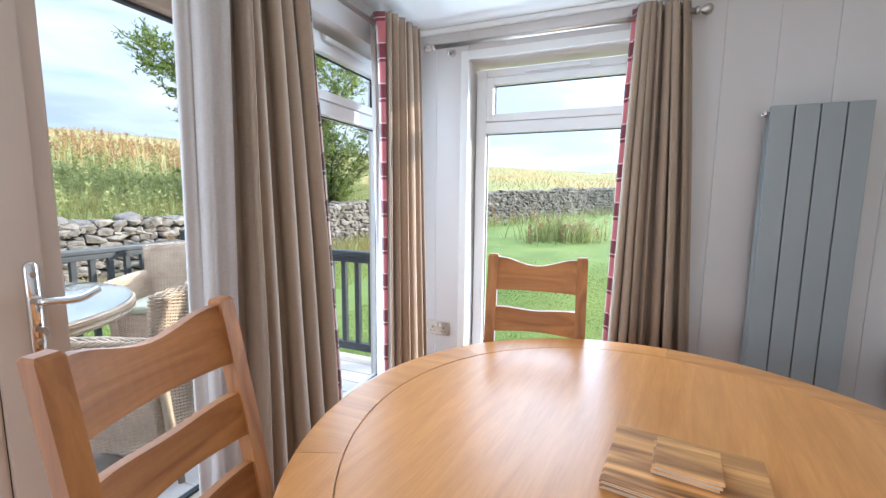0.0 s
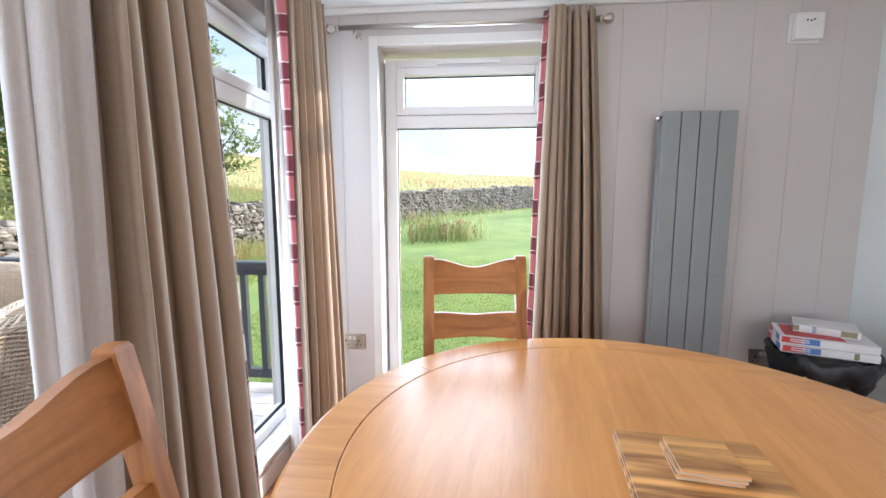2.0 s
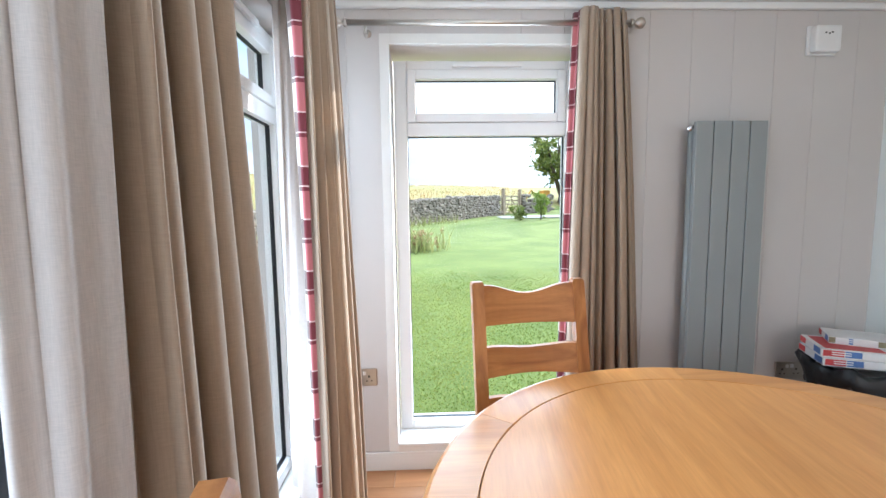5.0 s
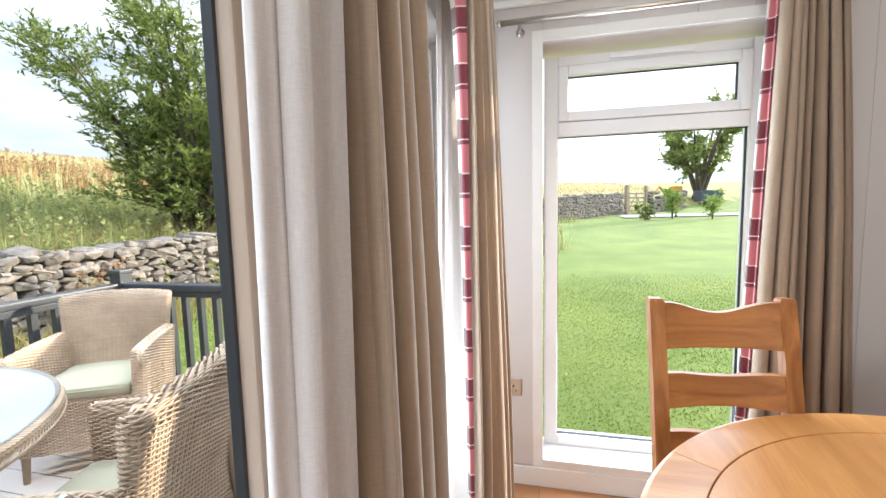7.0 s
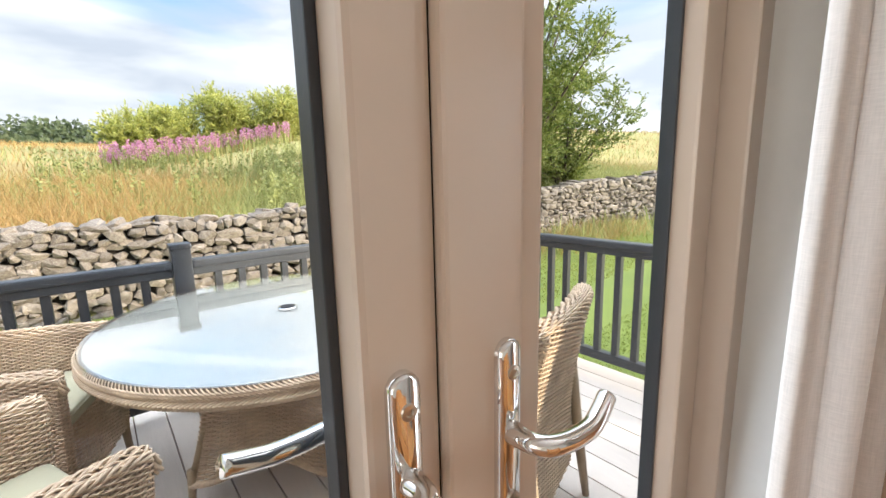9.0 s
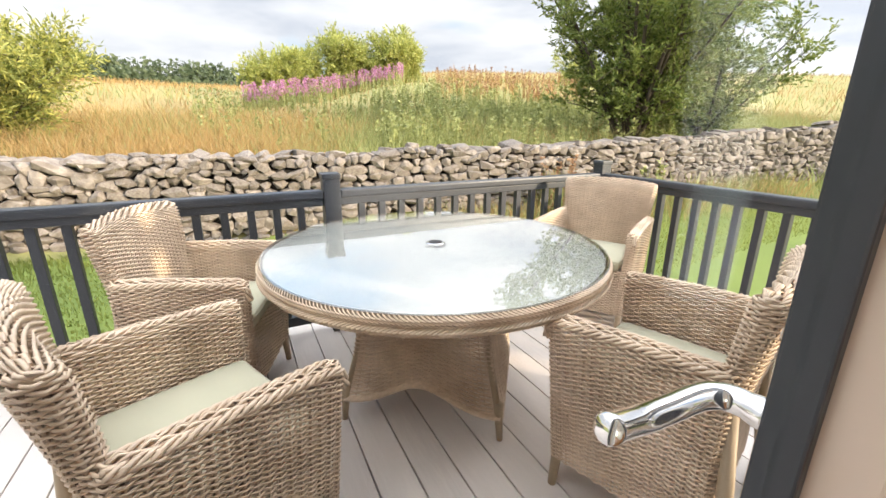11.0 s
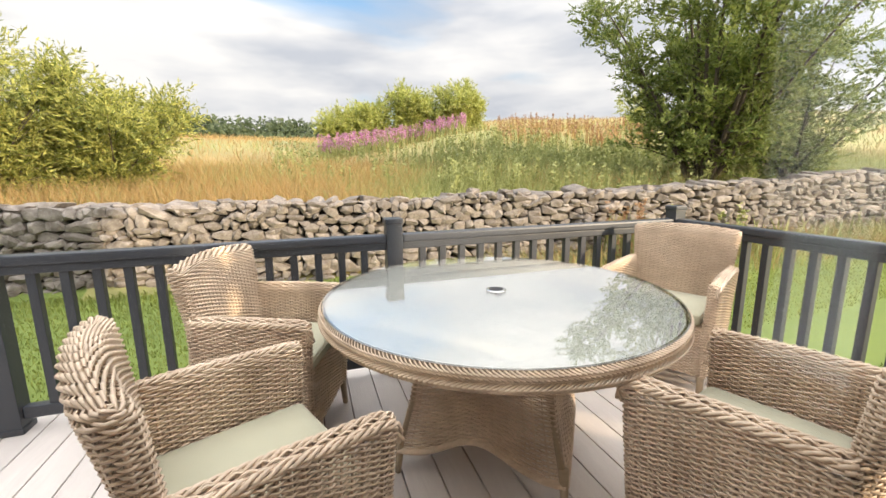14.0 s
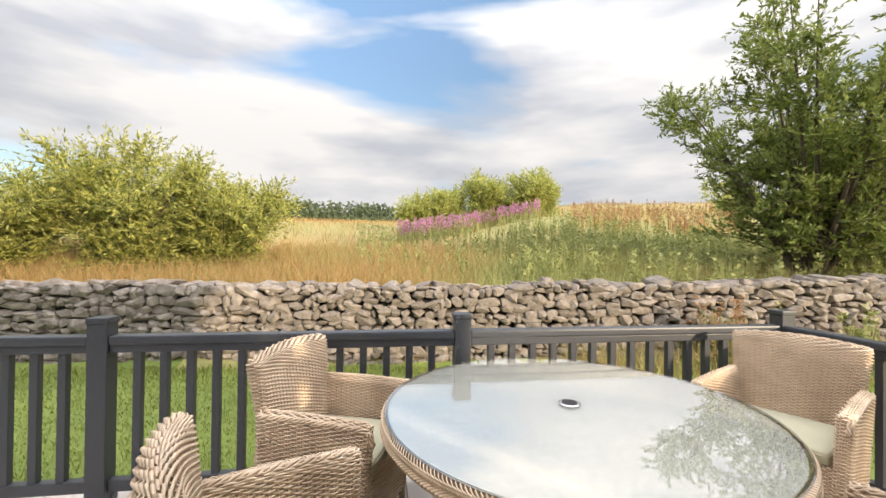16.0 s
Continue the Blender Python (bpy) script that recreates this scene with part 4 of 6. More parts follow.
def dining_chair():
    """Ladder-back oak chair; local +y is the front, origin on the floor under the seat."""
    t = thing("dining_chair", Matrix(), "oiled oak ladder-back dining chair at the round table", "chair", "dining chairs")
    W = 0.404

    def curve(z):
        return -0.20 - 0.0 * z - 0.10 * max(0.0, (z - 0.45) / 0.6) ** 1.25
    for sx in (-1, 1):
        bm = bmesh.new()
        zs = [0.0, 0.2, 0.45, 0.6, 0.75, 0.9, 1.0, 1.035, 1.042]
        prev = None
        for i, z in enumerate(zs):
            yy, h, d = curve(z), 0.021 if i < 8 else 0.017, 0.017 if i < 8 else 0.013
            if z < 0.45:
                yy -= 0.05 * (0.45 - z)
            x = sx * (W / 2 - 0.022)
            row = [bm.verts.new(q) for q in ((x - h, yy - d, z), (x + h, yy - d, z), (x + h, yy + d, z), (x - h, yy + d, z))]
            if prev:
                for k in range(4):
                    bm.faces.new((prev[k], prev[(k + 1) % 4], row[(k + 1) % 4], row[k]))
            else:
                bm.faces.new(row[::-1])
            prev = row
        bm.faces.new(prev)
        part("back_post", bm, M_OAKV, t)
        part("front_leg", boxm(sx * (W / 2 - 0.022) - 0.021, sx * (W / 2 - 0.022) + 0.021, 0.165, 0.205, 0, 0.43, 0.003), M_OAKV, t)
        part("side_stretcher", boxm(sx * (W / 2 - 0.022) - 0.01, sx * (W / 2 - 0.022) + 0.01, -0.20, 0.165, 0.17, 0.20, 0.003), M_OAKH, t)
    nx = 12

    def slat(z0, z1, dip, deep):
        bm = bmesh.new()
        top = W / 2 - 0.043
        fr_r, bk = [], []
        for i in range(nx + 1):
            u = -1 + 2 * i / nx
            x = u * top
            bow = -0.022 * (1 - u * u)
            zt = z1 - dip * math.cos(u * math.pi / 2) ** 2
            zb = z0 + deep * math.cos(u * math.pi / 2) ** 2 * 0.4
            yt, yb = curve(zt), curve(zb)
            fr_r.append((bm.verts.new((x, yb + bow + 0.010, zb)), bm.verts.new((x, yt + bow + 0.010, zt))))
            bk.append((bm.verts.new((x, yb + bow - 0.010, zb)), bm.verts.new((x, yt + bow - 0.010, zt))))
        for i in range(nx):
            a, b, c, d = fr_r[i], fr_r[i + 1], bk[i], bk[i + 1]
            bm.faces.new((b[0], a[0], a[1], b[1])), bm.faces.new((c[0], d[0], d[1], c[1]))
            bm.faces.new((a[1], c[1], d[1], b[1])), bm.faces.new((a[0], b[0], d[0], c[0]))
        bm.faces.new((fr_r[0][0], bk[0][0], bk[0][1], fr_r[0][1])), bm.faces.new((bk[-1][0], fr_r[-1][0], fr_r[-1][1], bk[-1][1]))
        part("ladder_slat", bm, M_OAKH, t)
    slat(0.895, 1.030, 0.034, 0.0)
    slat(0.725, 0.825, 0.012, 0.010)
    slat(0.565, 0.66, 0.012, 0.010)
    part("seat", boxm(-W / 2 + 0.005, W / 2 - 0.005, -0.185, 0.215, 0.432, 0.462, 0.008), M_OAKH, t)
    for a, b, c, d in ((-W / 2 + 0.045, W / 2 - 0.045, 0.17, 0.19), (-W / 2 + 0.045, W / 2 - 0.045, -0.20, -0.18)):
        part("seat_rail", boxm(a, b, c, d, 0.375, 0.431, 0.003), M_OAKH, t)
    return t


ch = dining_chair()
ch.matrix_basis = pose(0.614, 0.868, FLOOR, 0, 0, -79.7)
copy_thing(ch, pose(0.8625, 1.7535, FLOOR, 0, 0, 185.7))

# ---- deck and balustrade ----
dk = structure("deck", boxm(-2.72, -0.34, -5, 3.05, -0.12, DECK - 0.032), M_SEAM, "pale taupe composite deck boards with narrow gaps")


def balustrade_post(x, y):
    t = thing("balustrade_post", Matrix.Translation((x, y, 0)), "anthracite square balustrade post with a cap", "post", "balustrade posts")
    part("shaft", boxm(-0.046, 0.046, -0.046, 0.046, -0.12, 0.955, 0.004), M_RAIL, t)
    part("cap", boxm(-0.052, 0.052, -0.052, 0.052, 0.953, 0.985, 0.008), M_RAIL, t)
    part("skirt", boxm(-0.054, 0.054, -0.054, 0.054, DECK, DECK + 0.03, 0.005), M_RAIL, t)
    return t


def rail_bay(ax, ay, bx, by):
    """One bay between two posts: handrail, bottom rail and square balusters."""
    d = math.dist((ax, ay), (bx, by))
    t = thing("balustrade_bay", pose(ax, ay, 0, 0, 0, math.degrees(math.atan2(by - ay, bx - ax))), "anthracite balustrade bay with square balusters", "railing", "balustrade bays")
    bm = bmesh.new()
    box(bm, 0.047, d - 0.047, -0.04, 0.04, 0.845, 0.893, 0.012)
    box(bm, 0.047, d - 0.047, -0.028, 0.028, 0.805, 0.848, 0.006)
    part("handrail", bm, M_RAIL, t)
    part("bottom_rail", boxm(0.047, d - 0.047, -0.026, 0.026, 0.105, 0.165, 0.008), M_RAIL, t)
    n = max(2, round((d - 0.092) / 0.124))
    for k in range(1, n):
        x = 0.046 + (d - 0.092) * k / n
        part("baluster", BAL, None, t, at=Matrix.Translation((x, 0, 0)))
    return t


BAL = finish(boxm(-0.019, 0.019, -0.019, 0.019, 0.163, 0.807, 0.003), "baluster", M_RAIL)
posts = [(-2.58, -4.9), (-2.58, -2.93), (-2.58, -0.955), (-2.58, 0.90), (-2.58, 2.985), (-0.40, 2.985)]
for p in posts:
    balustrade_post(*p)
for a, b in zip(posts, posts[1:]):
    rail_bay(*a, *b)

# ---- woven furniture ----


def mesh_from(name, verts, faces, material, smooth=True):
    me = bpy.data.meshes.new(name)
    me.from_pydata([tuple(v) for v in verts], [], faces)
    me.materials.append(material)
    if smooth:
        me.polygons.foreach_set("use_smooth", [True] * len(me.polygons))
    return me


def strand(V, F, pts, nrm, half_h, half_d, closed):
    """A flat oval strand along pts; nrm are the outward normals."""
    n, base = len(pts), len(V)
    for i in range(n):
        a, b = pts[(i - 1) % n if closed or i else 0], pts[(i + 1) % n if closed or i < n - 1 else n - 1]
        d = (b - a).normalized()
        s = d.cross(nrm[i]).normalized()
        V += [pts[i] + nrm[i] * half_d, pts[i] + s * half_h, pts[i] - nrm[i] * half_d, pts[i] - s * half_h]
    for i in range(n if closed else n - 1):
        p, q = base + 4 * i, base + 4 * ((i + 1) % n)
        for k in range(4):
            F.append((p + k, p + (k + 1) % 4, q + (k + 1) % 4, q + k))


def weave(S, stakes, n_rows, half_h, amp=0.0062, half_d=0.0022, closed=True):
    """Rows of strands that pass in front of and behind upright stakes on the surface S(u, v), and the stakes."""
    V, F = [], []
    e = 1e-3

    def frame_at(u, v):
        du = S((u + e) % 1 if closed else min(u + e, 1), v) - S((u - e) % 1 if closed else max(u - e, 0), v)
        nn = du.cross(S(u, min(1, v + e)) - S(u, max(0, v - e)))
        return S(u, v), (nn.normalized() if nn.length > 1e-12 else Vector((0, 0, 1)))
    m = 2 * stakes
    for j in range(n_rows):
        v = (j + 0.5) / n_rows
        pts, nrm = [], []
        for i in range(m if closed else m + 1):
            p, nn = frame_at(i / m, v)
            pts.append(p + nn * amp * math.cos(math.pi * (i / 2 + j))), nrm.append(nn)
        strand(V, F, pts, nrm, half_h, half_d, closed)
    for k in range(stakes):
        pts, nrm = [], []
        for i in range(9):
            p, nn = frame_at(k / stakes, i / 8)
            pts.append(p), nrm.append(nn)
        strand(V, F, pts, nrm, 0.0045, 0.0025, False)
    return V, F


def braid(path, r, pitch, strands=2, sides=5, closed=False):
    """A plaited edge: strands twisted round a path."""
    bm = bmesh.new()
    pts = [Vector(p) for p in path]
    L = [0.0]
    for a, b in zip(pts, pts[1:]):
        L.append(L[-1] + (b - a).length)
    n = max(8, int(L[-1] / (pitch / 8)))
    dense, i = [], 0
    for k in range(n + 1):
        q = L[-1] * k / n
        while i < len(L) - 2 and q > L[i + 1]:
            i += 1
        f = (q - L[i]) / max(1e-9, L[i + 1] - L[i])
        dense.append((pts[i].lerp(pts[i + 1], f), (pts[i + 1] - pts[i]).normalized(), q))
    for s in range(strands):
        row = []
        for p, d, q in dense:
            up = Vector((0, 0, 1)) if abs(d.z) < 0.9 else Vector((1, 0, 0))
            a = d.cross(up).normalized()
            b = a.cross(d)
            th = 2 * math.pi * (q / pitch + s / strands)
            row.append(p + r * 0.72 * (math.cos(th) * a + math.sin(th) * b))
        tube(bm, row, r * 0.42, sides)
    return bm


def loop_rect(u, hx, hy, r):
    """A rounded rectangle as a closed loop, counter-clockwise from its lower middle."""
    per = [2 * hx - 2 * r, math.pi * r / 2, 2 * hy - 2 * r, math.pi * r / 2] * 2
    q = (u % 1.0) * sum(per)
    cx, cy = (hx - r, hy - r)
    k = 0
    while q > per[k] and k < 7:
        q -= per[k]
        k += 1
    f = q / per[k] if per[k] else 0
    if k % 2 == 0:
        a = ((-cx, -hy), (hx, -cy), (cx, hy), (-hx, cy))[k // 2]
        b = ((cx, -hy), (hx, cy), (-cx, hy), (-hx, -cy))[k // 2]
        return a[0] + (b[0] - a[0]) * f, a[1] + (b[1] - a[1]) * f
    c = ((cx, -cy), (cx, cy), (-cx, cy), (-cx, -cy))[k // 2]
    th = math.pi / 2 * (f - 1 + k // 2)
    return c[0] + r * math.cos(th), c[1] + r * math.sin(th)


def wicker_chair():
    """Woven armchair; local +y is the front."""
    t = thing("wicker_armchair", Matrix(), "pale woven wicker armchair with a sage seat cushion on the deck", "chair", "wicker armchairs")

    def capped(v, z0, z1, th):
        """Height and share of the thickness at v: straight up to z1, then rounded over."""
        q = v * (z1 - z0 + th * math.pi / 2)
        if q <= z1 - z0:
            return z0 + q, 1.0
        a = min(1.5, (q - z1 + z0) / th)
        return z1 + th * math.sin(a), math.cos(a)

    def back(u, v):
        z, c = capped(v, 0.13, 0.834, 0.036)
        k = max(0.0, (min(z, 0.86) - 0.42) / 0.44)
        th0 = 0.019 + 0.016 * k
        hw = 0.252 + 0.036 * k ** 1.2 - 0.012 * (1 - c)
        x, y = loop_rect(u, hw, max(0.003, th0 * c), max(0.003, th0 * c) * 0.95)
        w = x / hw
        return Vector((x, y - 0.188 - th0 - 0.060 * k ** 1.4 + 0.035 * k * w * w, z - 0.018 * k * w * w))
    part("backrest", mesh_from("backrest", *weave(back, 46, 98, 0.0041), M_WICKER), None, t)
    for sx in (-1, 1):
        def arm(u, v, sx=sx):
            z, c = capped(v, 0.13, 0.625, 0.030)
            k = (z - 0.13) / 0.52
            y0, y1 = -0.225, 0.225 + 0.03 * k
            th = max(0.003, (0.021 + 0.008 * k) * c)
            hy = (y1 - y0) / 2 - 0.02 * (1 - c)
            x, y = loop_rect(u, th, hy, th * 0.95)
            f = max(0.0, y / hy)
            return Vector((sx * (0.25 + 0.022 * k + 0.008 * f * k) + x, (y0 + y1) / 2 + y, z - 0.012 * k * f))
        part("armrest_panel", mesh_from("armrest_panel", *weave(arm, 38, 70, 0.0041), M_WICKER), None, t)
        part("arm_braid", braid([(sx * 0.290, -0.215, 0.640), (sx * 0.293, 0.0, 0.640), (sx * 0.298, 0.222, 0.630), (sx * 0.296, 0.252, 0.615), (sx * 0.292, 0.260, 0.57)], 0.0125, 0.10, 4), M_WICKER, t, smooth=True)
        part("arm_braid", braid([(sx * 0.262, -0.205, 0.650), (sx * 0.264, 0.0, 0.650), (sx * 0.268, 0.222, 0.640), (sx * 0.268, 0.250, 0.625)], 0.0115, 0.10, 4), M_WICKER, t, smooth=True)

    def front(u, v):
        return Vector((-0.235 + 0.47 * u, 0.215, 0.13 + 0.27 * v))
    part("seat_front", mesh_from("seat_front", *weave(front, 17, 34, 0.0041, closed=False), M_WICKER), None, t)
    part("seat_base", boxm(-0.228, 0.228, -0.205, 0.205, 0.385, 0.40, 0.003), M_WICKER, t)
    bm = boxm(-0.225, 0.225, -0.20, 0.225, 0.401, 0.462, 0.022)
    bmesh.ops.subdivide_edges(bm, edges=bm.edges, cuts=2, use_grid_fill=True)
    for v in bm.verts:
        v.co.z += 0.010 * (1 - (v.co.x / 0.24) ** 2) * (1 - (v.co.y / 0.24) ** 2) * (v.co.z > 0.44) + 0.003 * noise.noise(v.co * 9)
    cu = part("cushion", bm, M_CUSHION, t, "sage canvas seat cushion", smooth=True)
    part("piping", (lambda b: (tube(b, [(0.223 * a, 0.0125 + 0.210 * c, 0.443) for a, c in ((-1, -0.9), (-0.9, -1), (0.9, -1), (1, -0.9), (1, 0.9), (0.9, 1), (-0.9, 1), (-1, 0.9))], 0.0045, 6, closed=True), b)[1])(bmesh.new()), M_CUSHION, cu, smooth=True)
    for sx in (-1, 1):
        for y in (-0.22, 0.205):
            bm = bmesh.new()
            tube(bm, [(sx * 0.248, y, 0.56 if y < 0 else 0.30), (sx * 0.250, y * (1.2 if y < 0 else 1.0), 0.20), (sx * 0.252, y * (1.33 if y < 0 else 1.06), 0.0)], [0.021, 0.020, 0.014], 12)
            part("leg", bm, M_LEG, t, smooth=True)
    return t


wch = wicker_chair()
wch.matrix_basis = pose(-2.16, 0.276, DECK, 0, 0, CHAIR_TURNS[0])
copy_thing(wch, pose(-2.055, 2.405, DECK, 0, 0, CHAIR_TURNS[1]))
copy_thing(wch, pose(-1.287, 0.262, DECK, 0, 0, CHAIR_TURNS[2]))
copy_thing(wch, pose(-0.945, 1.60, DECK, 0, 0, CHAIR_TURNS[3]))

PX, PY = -1.785, 1.18
pt = thing("patio_table", Matrix.Translation((PX, PY, DECK)), "round woven wicker patio table with a glass top", "table")
H0 = 0.745 - DECK
bm = bmesh.new()
lathe(bm, [(0.03, H0 - 0.0125), (0.700, H0 - 0.0125), (0.700, H0 - 0.0075), (0.03, H0 - 0.0075)], 96)
part("woven_disc", bm, M_TABLETOP, pt, "pale woven surface under the glass")
M_TGLASS = glass_mat("table_glass", (0.96, 0.975, 0.97), 0.9, 2.4, 0.05)
gt = part("glass_top", (lambda b: (lathe(b, [(0.02, H0 - 0.007), (0.712, H0 - 0.007), (0.716, H0 - 0.004), (0.712, H0 - 0.0005), (0.02, H0)], 128), b)[1])(bmesh.new()), M_TGLASS, pt, "clear glass top")
gt.visible_shadow = False
V, F = [], []
ns = 290
for lay in (0, 1):
    for k in range(ns):
        pts, nr = [], []
        for i in range(5):
            v = i / 4
            a = 2 * math.pi * (k + (v * 4.5 if lay == 0 else -v * 4.5)) / ns
            c, s = math.cos(a), math.sin(a)
            bul = 0.012 * math.sin(math.pi * v)
            rr = 0.713 + bul + 0.0025 * (1 if (i + lay) % 2 else -1)
            zz = H0 - 0.011 - 0.029 * v - (0.031 if lay else 0)
            pts.append(Vector((rr * c, rr * s, zz)))
            nr.append(Vector((c, s, 0)))
        strand(V, F, pts, nr, 0.0050, 0.0026, False)
part("rim", mesh_from("rim", V, F, M_WICKER), None, pt, "herringbone woven rim")
for r, z in ((0.717, H0 - 0.038), (0.711, H0 - 0.070)):
    part("rim_braid", braid([(r * math.cos(2 * math.pi * k / 96), r * math.sin(2 * math.pi * k / 96), z) for k in range(97)], 0.0062, 0.06, 4), M_WICKER, pt, smooth=True)
bm = bmesh.new()
lathe(bm, [(0.05, H0 - 0.06), (0.700, H0 - 0.06), (0.700, H0 - 0.014), (0.05, H0 - 0.014)], 64)
part("top_core", bm, M_LEG, pt)
PTURN = radians(8)


def pedestal(u, v):
    a = 2 * math.pi * u
    sh = 1 / (abs(math.cos(a)) + abs(math.sin(a)))
    flare = 0.355 + 0.105 * v ** 1.8
    r = flare * (0.94 * sh + 0.06)
    zb = 0.10 + 0.11 * math.sin(2 * a) ** 2
    z = (H0 - 0.065) * (1 - v) + zb * v
    return Vector((r * math.cos(a + PTURN), r * math.sin(a + PTURN), z))


part("pedestal", mesh_from("pedestal", *weave(pedestal, 72, 60, 0.0041, closed=True), M_WICKER), None, pt)
part("pedestal_braid", braid([pedestal(k / 160, 1.0) for k in range(161)], 0.012, 0.07, 6), M_WICKER, pt, smooth=True)
for k in range(4):
    c, s = math.cos(PTURN + k * math.pi / 2), math.sin(PTURN + k * math.pi / 2)
    bm = bmesh.new()
    tube(bm, [(0.445 * c, 0.445 * s, 0.16), (0.462 * c, 0.462 * s, 0.0)], [0.019, 0.012], 12)
    part("foot", bm, M_LEG, pt, smooth=True)
    bm = bmesh.new()
    tube(bm, [(0.345 * c, 0.345 * s, H0 - 0.06), (0.355 * c, 0.355 * s, 0.4), (0.44 * c, 0.44 * s, 0.14)], 0.014, 8)
    part("frame_leg", bm, M_LEG, pt, smooth=True)
pr = thing("parasol_ring", Matrix.Translation((PX, PY, 0.7452)), "chrome parasol hole ring in the glass table", "ring")
bm = bmesh.new()
lathe(bm, [(0.022, 0.0), (0.042, 0.0), (0.042, 0.003), (0.036, 0.005), (0.023, 0.004)], 32)
part("flange", bm, M_CHROME, pr, smooth=True)
bm = bmesh.new()
lathe(bm, [(0.002, 0.004), (0.030, 0.004), (0.030, 0.0062), (0.002, 0.0068)], 24)
part("plug", bm, M_SEAL, pr)

# ---- land ----
WALL = [(-7.6, -30.0), (-6.4, -14.0), (-6.0, -6.0), (-5.75, -1.0), (-5.45, 2.0), (-5.1, 5.0), (-4.75, 9.0), (-3.7, 15.0), (-0.3, 20.5), (5.0, 26.6)]


def ground(x, y):
    """Height of the lawn."""
    yy = np.clip(np.asarray(y, float), -30, 60)
    return -0.22 + 0.034 * (yy - 2) * (yy > 2) + 0.0004 * np.clip(yy - 2, 0, 60) ** 2 + 0.045 * np.clip(-np.asarray(x, float) - 2.7, 0, 4) + 0.004 * (yy - 2) * (yy <= 2)


def beyond(x, y):
    """Signed distance past the stone wall: positive on the field's side."""
    x, y = np.asarray(x, float), np.asarray(y, float)
    line = WALL + [(40.0, 66.0)]
    best, sign = np.full(x.shape, 1e9), np.ones(x.shape)
    for (ax, ay), (bx, by) in zip(line, line[1:]):
        dx, dy = bx - ax, by - ay
        t = np.clip(((x - ax) * dx + (y - ay) * dy) / (dx * dx + dy * dy), 0, 1)
        px, py = ax + t * dx, ay + t * dy
        d = np.hypot(x - px, y - py)
        s = np.sign(dx * (y - ay) - dy * (x - ax))
        m = d < best
        best, sign = np.where(m, d, best), np.where(m, s, sign)
    return best * sign


def land(x, y):
    """Height of the ground everywhere: lawn, then the field that climbs behind the wall."""
    x, y = np.asarray(x, float), np.asarray(y, float)
    d = beyond(x, y)
    b = np.degrees(np.arctan2(y, -x))
    slope = 0.112 - 0.062 * np.clip(b / 75, 0, 1) + 0.03 * np.clip((b - 14) / 14, 0, 1) * np.clip((70 - b) / 15, 0, 1) + 0.010 * np.clip(-b / 40, 0, 1)
    f = np.clip(d, 0, 400)
    up = 0.50 * np.clip(f / 0.8, 0, 1) + slope * 70 * (1 - np.exp(-f / 62.0)) * 1.12
    up = up + 0.85 * np.clip((b - 4) / 18, 0, 1) * np.clip((62 - b) / 15, 0, 1) * np.clip((f - 4) / 8, 0, 1)
    up = up + 0.5 * np.sin(x * 0.11 + 1.0) * np.sin(y * 0.09) * np.clip(f / 20, 0, 1)
    return ground(x, y) + up


def axis_steps(lo, hi, fine_lo, fine_hi, fine, grow=1.18):
    a = list(np.arange(fine_lo, fine_hi + 1e-6, fine))
    s, v = fine, fine_hi
    while v < hi:
        s *= grow
        v += s
        a.append(v)
    s, v = fine, fine_lo
    while v > lo:
        s *= grow
        v -= s
        a.insert(0, v)
    return np.array(a)


gx, gy = axis_steps(-900, 900, -14, 8, 0.4), axis_steps(-900, 900, -10, 30, 0.4)
XX, YY = np.meshgrid(gx, gy)
ZZ = land(XX, YY)
nx, ny = len(gx), len(gy)
verts = np.stack([XX.ravel(), YY.ravel(), ZZ.ravel()], 1)
idx = np.arange(nx * ny).reshape(ny, nx)
quads = np.stack([idx[:-1, :-1], idx[:-1, 1:], idx[1:, 1:], idx[1:, :-1]], -1).reshape(-1, 4)
me = bpy.data.meshes.new("ground")
me.from_pydata(verts.tolist(), [], quads.tolist())
for mm in (M_LAWN, M_FIELD):
    me.materials.append(mm)
cxy = verts[quads].mean(1)
me.polygons.foreach_set("material_index", (beyond(cxy[:, 0], cxy[:, 1]) > 0).astype(np.int32))
me.polygons.foreach_set("use_smooth", [True] * len(me.polygons))
tagged(new("ground", me), "mown green lawn and rough straw field rising behind the wall", "ground", kind="structure")

# ---- plants ----


def leaf_mat(name, a, b, rough=0.55, trans=0.35):
    """Leaves that differ one from another between two colours and let light through."""
    m, n, l, bs = nodes_of(name)
    g, rp = n.new("ShaderNodeNewGeometry"), n.new("ShaderNodeValToRGB")
    rp.color_ramp.elements[0].color, rp.color_ramp.elements[1].color = (*a, 1), (*b, 1)
    l.new(g.outputs["Random Per Island"], rp.inputs["Fac"]), l.new(rp.outputs[0], bs.inputs["Base Color"])
    bs.inputs["Roughness"].default_value, bs.inputs["Specular IOR Level"].default_value = rough, 0.3
    tl, mx = n.new("ShaderNodeBsdfTranslucent"), n.new("ShaderNodeMixShader")
    l.new(rp.outputs[0], tl.inputs["Color"])
    mx.inputs[0].default_value = trans
    l.new(bs.outputs[0], mx.inputs[1]), l.new(tl.outputs[0], mx.inputs[2]), l.new(mx.outputs[0], n["Material Output"].inputs["Surface"])
    return m


